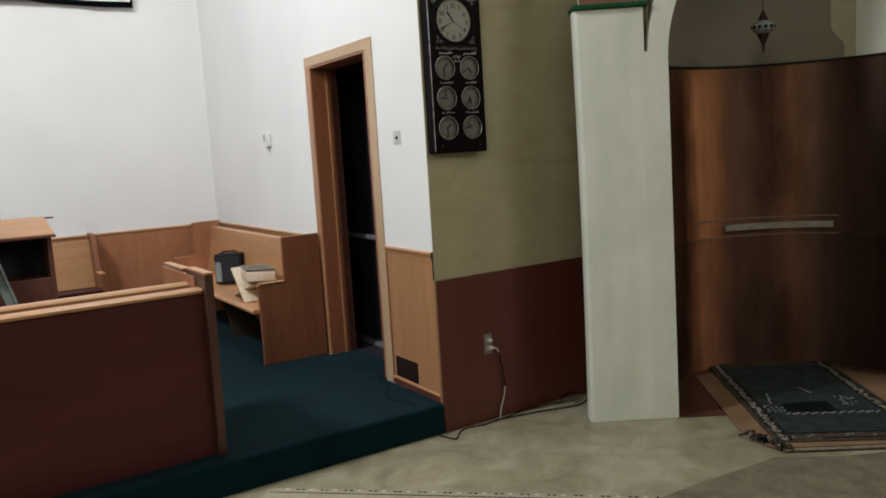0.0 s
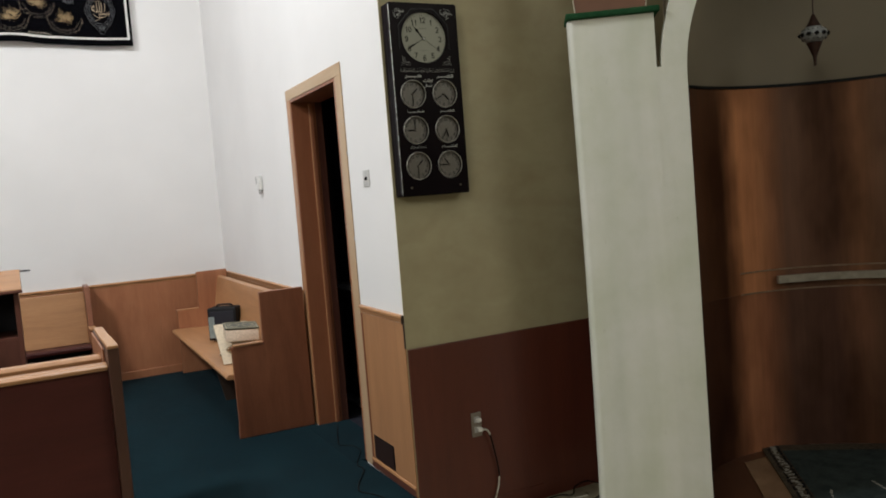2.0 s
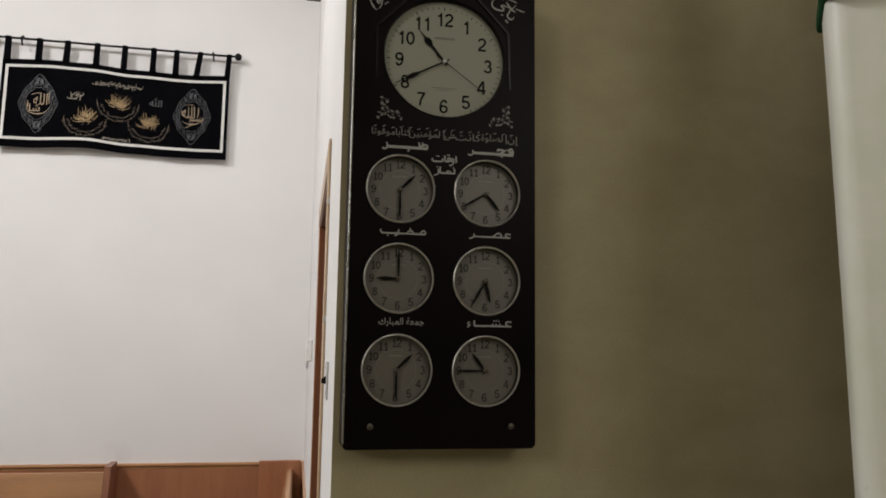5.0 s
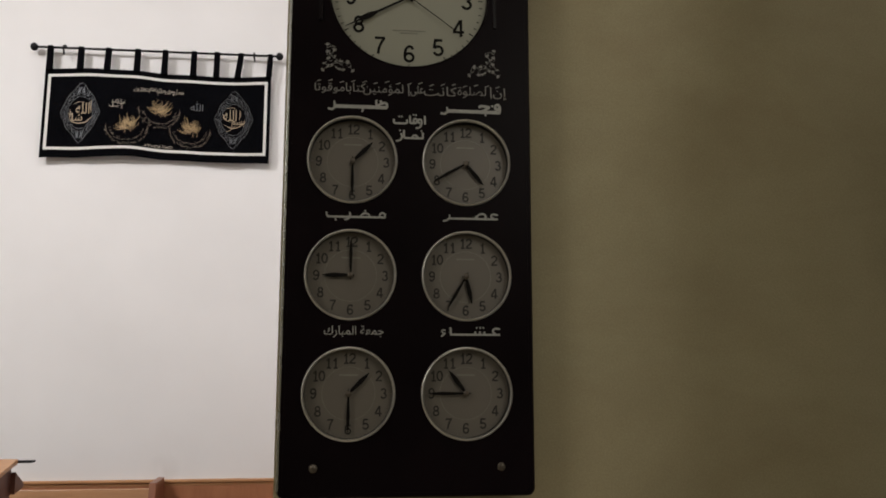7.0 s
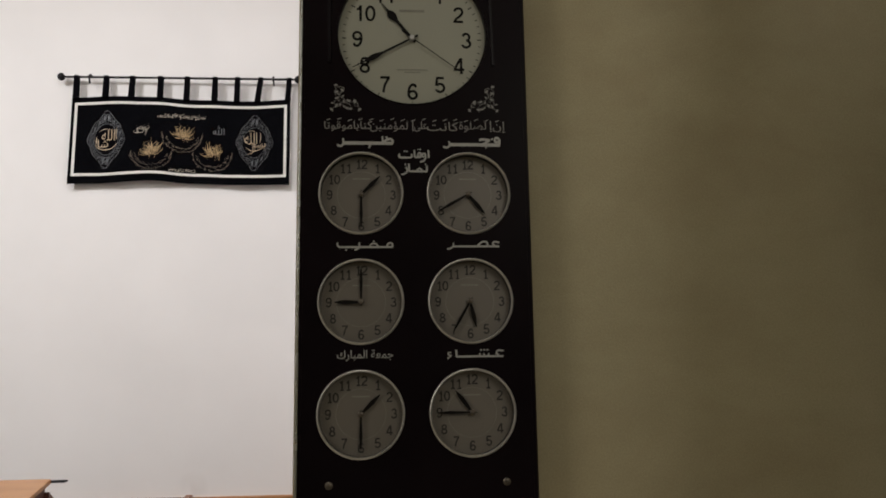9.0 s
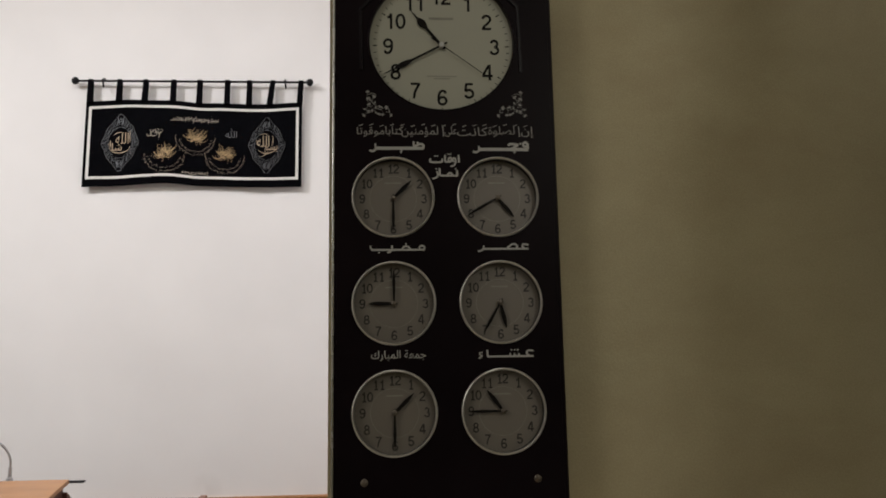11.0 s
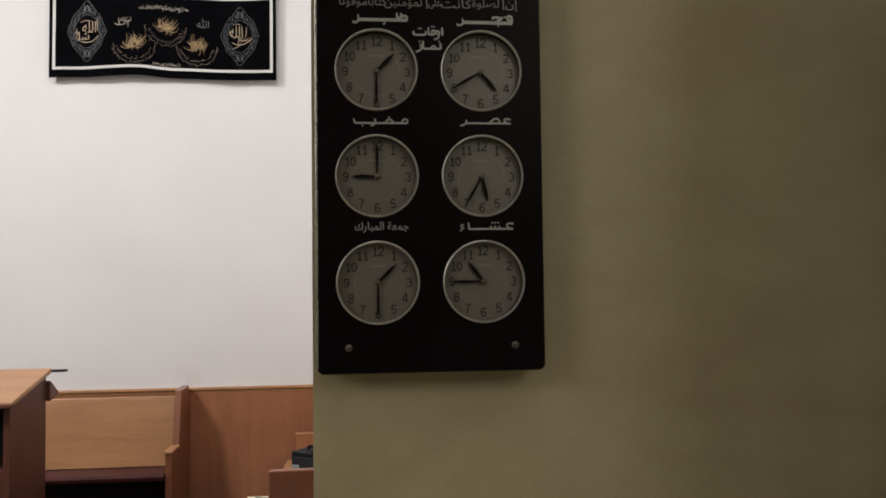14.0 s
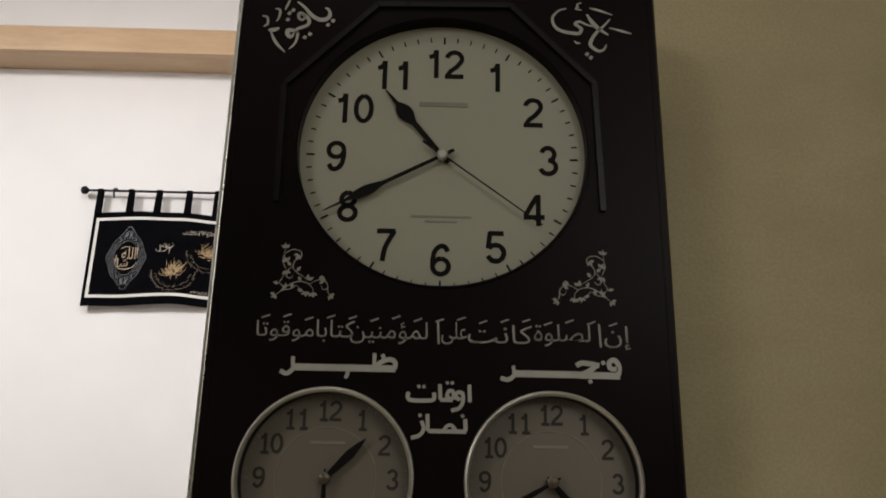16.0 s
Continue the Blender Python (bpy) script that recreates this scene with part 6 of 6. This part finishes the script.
def prayer_niche():
    t = thing("prayer_niche", "arched prayer niche of white boards with a curved dark wood back", "prayer niche", NICHE_AT, NICHE_TURN)
    pier(t, False)
    pier(t, True)
    ro = RI + 0.109
    foot = math.asin(0.035 / ro)
    outer = [foot + (math.pi - 2 * foot) * k / 40 for k in range(41)]
    out = [(0.3520, 0.002), (0.3520, SPRING + 0.035)]
    out += [(UC - ro * math.cos(a), SPRING + ro * math.sin(a)) for a in outer]
    out += [(2 * UC - 0.3520, SPRING + 0.035), (2 * UC - 0.3520, 0.002), (UC + RI, 0.002), (UC + RI, SPRING)]
    out += [(UC + RI * math.cos(math.pi * k / 40), SPRING + RI * math.sin(math.pi * k / 40)) for k in range(1, 40)]
    out += [(UC - RI, SPRING), (UC - RI + 0.006, 1.0), (UC - RI + 0.010, 0.002)]
    part("arch", prism(out, "y", 0.0012, 0.045, 0.0), BOARD, t, "white painted arch board", True)
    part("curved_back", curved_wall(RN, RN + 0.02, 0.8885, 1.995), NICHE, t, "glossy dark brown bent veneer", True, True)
    # Lower part of the back, its shade painted by a darker copy.
    part("curved_dado", curved_wall(RN, RN + 0.02, 0.004, 0.888), NICHE_SHADED, t, "bent veneer with the lower shade put into its colour", True, True)
    part("back_rim", curved_wall(RN - 0.008, RN + 0.03, 1.996, 2.010), MATT, t, "", True)
    part("upper_wall", curved_wall(RN + 0.004, RN + 0.03, 2.010, 2.72), SHADE, t, "wall above the veneer, shade put into its brown-grey colour", True, True)
    # Unseen dome, added over the niche to keep ceiling light out.
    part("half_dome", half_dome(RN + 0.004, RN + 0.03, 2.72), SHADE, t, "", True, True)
    # Both pale coats paint the lit part of the wall and its shadow edge.
    part("lit_patch", plaster_patch(lambda z: 60.0 - 5.2 / (1 + math.exp((z - 2.145) / 0.018)) + 0.12 * math.sin(60 * z), RN + 0.0015), BEIGE, t, "pale patch with a ragged edge, light put into its colour", True)
    part("bright_lit_patch", plaster_patch(lambda z: 50.4, RN - 0.001), BOARD, t, "whiter patch, stronger light put into its colour", True)
    for z, w in ((1.004, 0.004), (0.888, 0.004)):
        part("groove_strip", curved_wall(RN - 0.004, RN - 0.0005, z - w, z + w, 57, 122, 20), GROOVE, t, "pale raised line", True)
    bar = part("rail", curved_wall(RN - 0.040, RN - 0.018, 0.930, 0.970, 59, 107, 24), RAIL, t, "pale clear plastic rail", True, True)
    for a in (63, 103):
        c = Vector((UC + (RN - 0.012) * math.cos(radians(a)), VC + (RN - 0.012) * math.sin(radians(a)), 0.950))
        part("bracket", lathe([(0, -0.012), (0.012, -0.012), (0.012, 0.012), (0, 0.012)], c, "z", 10), STEEL, bar, "", True)
    floor_pts = [(UC - RI + 0.001, -0.0)] + [(UC - (RN - 0.002) * math.cos(math.pi * k / 30), VC + (RN - 0.002) * math.sin(math.pi * k / 30)) for k in range(1, 30)] + [(UC + RI - 0.001, 0.0)]
    part("niche_floor", prism(floor_pts, "z", 0.001, 0.006), DARKFLOOR, t, "", True)


prayer_niche()


def mat_outline(grow=0.0):
    return [(0.738 - grow, -0.27), (0.752, -0.38), (0.80, -0.50), (0.87, -0.575 - grow), (1.30, -0.592 - grow), (1.90 + grow, -0.60 - grow), (1.93 + grow, 0.55), (1.55, 0.88), (1.1, 0.90), (0.80 - grow, 0.72)]


def floor_mat():
    t = thing("floor_mat", "tan woven mat with a turned-up corner under the rug", "mat", NICHE_AT, NICHE_TURN)
    part("mat", prism(mat_outline(), "z", 0.007, 0.012), RUGTAN, t, "", True)
    part("hem", ribbon_flat([(0.85, -0.562), (1.2, -0.576), (1.55, -0.582), (1.92, -0.590)], 0.040, 0.012, 0.0145), HEM, t, "worn pale hem", True)
    part("hem_cord", ribbon_flat([(0.88, -0.548), (1.2, -0.560), (1.55, -0.566), (1.92, -0.574)], 0.005, 0.0145, 0.0165), RUGDARK, t, "dark cord in the hem", True)
    rnd = random.Random(5)

    def threads(count, reach, thick):
        b = bmesh.new()
        for k in range(count):
            s = rnd.random()
            x, y = 0.755 + 0.105 * s, -0.36 - 0.205 * s
            a = 2 * math.pi * rnd.random()
            d = Vector((math.cos(a), math.sin(a), 0)) * reach * (0.4 + 0.6 * rnd.random())
            p = Vector((x, y, 0.013))
            pts = [p, p + d * 0.3 + Vector((0, 0, 0.012 + 0.016 * rnd.random())), p + d * 0.7 + Vector((0.008 * rnd.random(), 0, 0.010 + 0.018 * rnd.random())), p + d + Vector((0, 0, 0.004))]
            tube(smooth_line([tuple(q) for q in pts], 3), thick, 5, b)
        return b

    tagged(part("turned_corner", threads(22, 0.060, 0.006), RUGBEIGE, t, "frayed turned-up corner", True, True), kind="stuff")
    tagged(part("dark_fringe", threads(12, 0.050, 0.005), RUGDARK, t, "dark frayed threads", True, True), kind="stuff")
    tagged(part("pale_fringe", threads(9, 0.050, 0.004), RUGFLECK, t, "pale frayed threads", True, True), kind="stuff")


def ribbon_flat(points, width, z0, z1):
    b = bmesh.new()
    pts = [Vector(p) for p in points]
    rows = []
    for i, p in enumerate(pts):
        d = (pts[min(i + 1, len(pts) - 1)] - pts[max(i - 1, 0)]).normalized()
        k = Vector((-d.y, d.x)) * width / 2
        rows.append([b.verts.new((q.x, q.y, z)) for q, z in ((p - k, z0), (p - k, z1), (p + k, z1), (p + k, z0))])
    for p, q in zip(rows, rows[1:]):
        for j in range(4):
            b.faces.new((p[j], p[(j + 1) % 4], q[(j + 1) % 4], q[j]))
    b.faces.new(rows[0])
    b.faces.new(rows[-1])
    return b


def prayer_rug():
    t = thing("prayer_rug", "worn blue-grey prayer rug with a patterned beige border", "rug", (4.244, 2.575, 0.0125), -38.4)
    w, l = 0.39, 0.72

    def layer(name, x, y0, y1, z0, z1, mat, label=""):
        bm = box(-x, x, y0, y1, z0, z1)
        return part(name, bm, mat, t, label, True)

    layer("border", w, -l, l, 0.0, 0.007, RUGBEIGE)
    layer("field", w - 0.095, -l + 0.115, l - 0.10, 0.007, 0.0095, RUGBLUE)
    part("motif", prism([(-0.20, -0.29), (0.08, -0.31), (0.075, -0.12), (-0.18, -0.145)], "z", 0.0095, 0.0108), RUGDARK, t, "dark woven panel", True)
    rnd = random.Random(12)

    def flecks(name, spots, mat, label):
        """Loose woven tufts: place, half sizes, turn and the level on which they lie."""
        b = bmesh.new()
        for x, y, p, q, a, z in spots:
            c, s = math.cos(a), math.sin(a)
            ring = []
            for k in (0.3, 1.1, 2.0, 3.3, 4.2, 5.5):
                g = 0.75 + 0.5 * rnd.random()
                u, v = p * g * math.cos(k), q * g * math.sin(k)
                ring.append((x + c * u - s * v, y + s * u + c * v))
            prism(ring, "z", z - 0.0012, z + 0.0014, 0, b)
        return tagged(part(name, b, mat, t, label, True), kind="stuff")

    def wob(n):
        return n * (rnd.random() - 0.5)

    dark, pale = [], []
    for side in (-1, 1):
        for k in range(36):
            y = -l + 0.03 + 0.0395 * k
            dark.append((side * (w - 0.030) + wob(0.006), y + wob(0.012), 0.0075, 0.015, wob(0.7), 0.0072))
            dark.append((side * (w - 0.082) + wob(0.006), y + wob(0.012), 0.0090, 0.017, wob(0.7), 0.0076))
            for _ in range(2):
                pale.append((side * (w - 0.055) + wob(0.030), y + wob(0.03), 0.013, 0.007, wob(2.0), 0.0074))
    for k in range(30):
        x = -w + 0.03 + 0.025 * k
        dark.append((x, -l + 0.108 + wob(0.008), 0.016, 0.006, wob(0.4), 0.0076))
        if k > 8:
            dark.append((x, -l + 0.036 + wob(0.010), 0.016, 0.008, wob(0.5), 0.0072))
        if rnd.random() < 0.5:
            pale.append((x, -l + 0.072 + wob(0.03), 0.010, 0.005, wob(2.0), 0.0074))
    flecks("border_pattern", dark, RUGDARK, "dark woven dashes")
    flecks("border_tuft", pale, RUGFLECK, "pale woven tufts")
    rows = [(-0.20 + 0.016 * k, -0.318 + 0.012 * math.sin(2.1 * k) + wob(0.008), 0.009, 0.007, wob(2.0), 0.0098) for k in range(31)]
    rows += [(-0.285 + 0.03 * (k % 4) + wob(0.012), -0.275 + 0.035 * (k // 4) + wob(0.014), 0.008, 0.0055, 0.6 + wob(0.8), 0.0098) for k in range(14)]
    rows += [(-0.235 + 0.006 * k + wob(0.008), -0.13 + 0.034 * k + wob(0.01), 0.006, 0.012, wob(0.9), 0.0098) for k in range(6)]
    rows += [(0.045 - 0.007 * k + wob(0.006), 0.045 + 0.026 * k + wob(0.01), 0.006, 0.014, 0.4 + wob(0.6), 0.0098) for k in range(5)]
    rows += [(0.20 + wob(0.10), -0.16 + wob(0.26), 0.006, 0.009, wob(2.5), 0.0098) for k in range(16)]
    flecks("field_pattern", rows, RUGFLECK, "pale worn tufts")
    rows = [(-0.25 + wob(0.14), -0.20 + wob(0.2), 0.008, 0.006, wob(2.5), 0.0096) for k in range(18)]
    flecks("field_shade", rows, RUGDARK, "dark worn tufts")


def hall_carpet():
    t = thing("hall_carpet", "beige carpet with a dotted edge on the hall floor", "carpet", (1.292, 3.497, 0.0), -44.2)
    part("carpet_body", box(0.0, 3.3, -2.3, 0.0, 0.0005, 0.008, 0.003), HALLRUG, t, "", True)
    part("edge_line", box(0.02, 3.28, -0.052, -0.046, 0.008, 0.0092), RUGDARK, t, "", True)
    for k in range(27):
        x = 0.094 + 0.1193 * k
        part("pale_dot", prism([(x + 0.012 * math.cos(a), -0.014 + 0.009 * math.sin(a)) for a in [q * math.pi / 4 for q in range(8)]], "z", 0.008, 0.0095), IVORY, t, "", True)
        for d in (0.044, 0.070):
            part("dark_dash", prism([(x + d, -0.015), (x + d + 0.010, -0.008), (x + d + 0.020, -0.015), (x + d + 0.010, -0.022)], "z", 0.008, 0.0093), RUGDARK, t, "", True)


def brown_carpet():
    t = thing("brown_carpet", "worn brown carpet lying in front of the prayer niche", "carpet", (3.4, 1.5, 0.0))
    pts = [(2.25, 2.215), (2.80, 2.195), (3.33, 2.150), (3.55, 1.965), (3.78, 1.84), (4.20, 1.60), (4.60, 1.36), (3.90, 0.35), (1.95, 0.90)]
    part("carpet_body", prism(pts, "z", 0.0088, 0.0125), RUGBROWN, t)


def hanging_ornament():
    x, y, zc = 4.315, 2.87, 2.184
    t = thing("hanging_ornament", "white enamel ornament with dark dots hanging on a chain", "ornament", (x, y, zc))
    part("globe", lathe([(0.0, zc - 0.041), (0.030, zc - 0.037), (0.055, zc - 0.020), (0.063, zc), (0.056, zc + 0.019), (0.034, zc + 0.037), (0.0, zc + 0.040)], (x, y, 0), "z", 28), ORNAMENT, t, "", False, True)
    part("crown", lathe([(0.0, zc + 0.038), (0.035, zc + 0.038), (0.021, zc + 0.062), (0.008, zc + 0.094), (0.0, zc + 0.100)], (x, y, 0), "z", 20), RUST, t, "", False, True)
    part("tail", lathe([(0.0, zc - 0.150), (0.006, zc - 0.146), (0.008, zc - 0.110), (0.012, zc - 0.096), (0.024, zc - 0.066), (0.036, zc - 0.038), (0.0, zc - 0.036)], (x, y, 0), "z", 20), RUST, t, "", False, True)
    for k in range(11):
        a = 2 * math.pi * k / 11
        c = (x + 0.061 * math.cos(a), y + 0.061 * math.sin(a), zc)
        part("dot", lathe([(0, -0.011), (0.009, -0.006), (0.012, 0.0), (0.009, 0.006), (0, 0.011)], c, "z", 10), MATT, t)
    for up, n, r in ((0.022, 16, 0.053), (-0.022, 16, 0.053)):
        for k in range(n):
            a = 2 * math.pi * (k + 0.5) / n
            part("speckle", lathe([(0, -0.004), (0.004, 0.0), (0, 0.004)], (x + r * math.cos(a), y + r * math.sin(a), zc + up), "z", 6), MATT, t)
    part("chain", tube([(x, y, zc + 0.096), (x, y, 2.60), (x, y, 3.06)], 0.0035, 6), RUST, t)


floor_mat()
prayer_rug()
hall_carpet()
brown_carpet()
hanging_ornament()
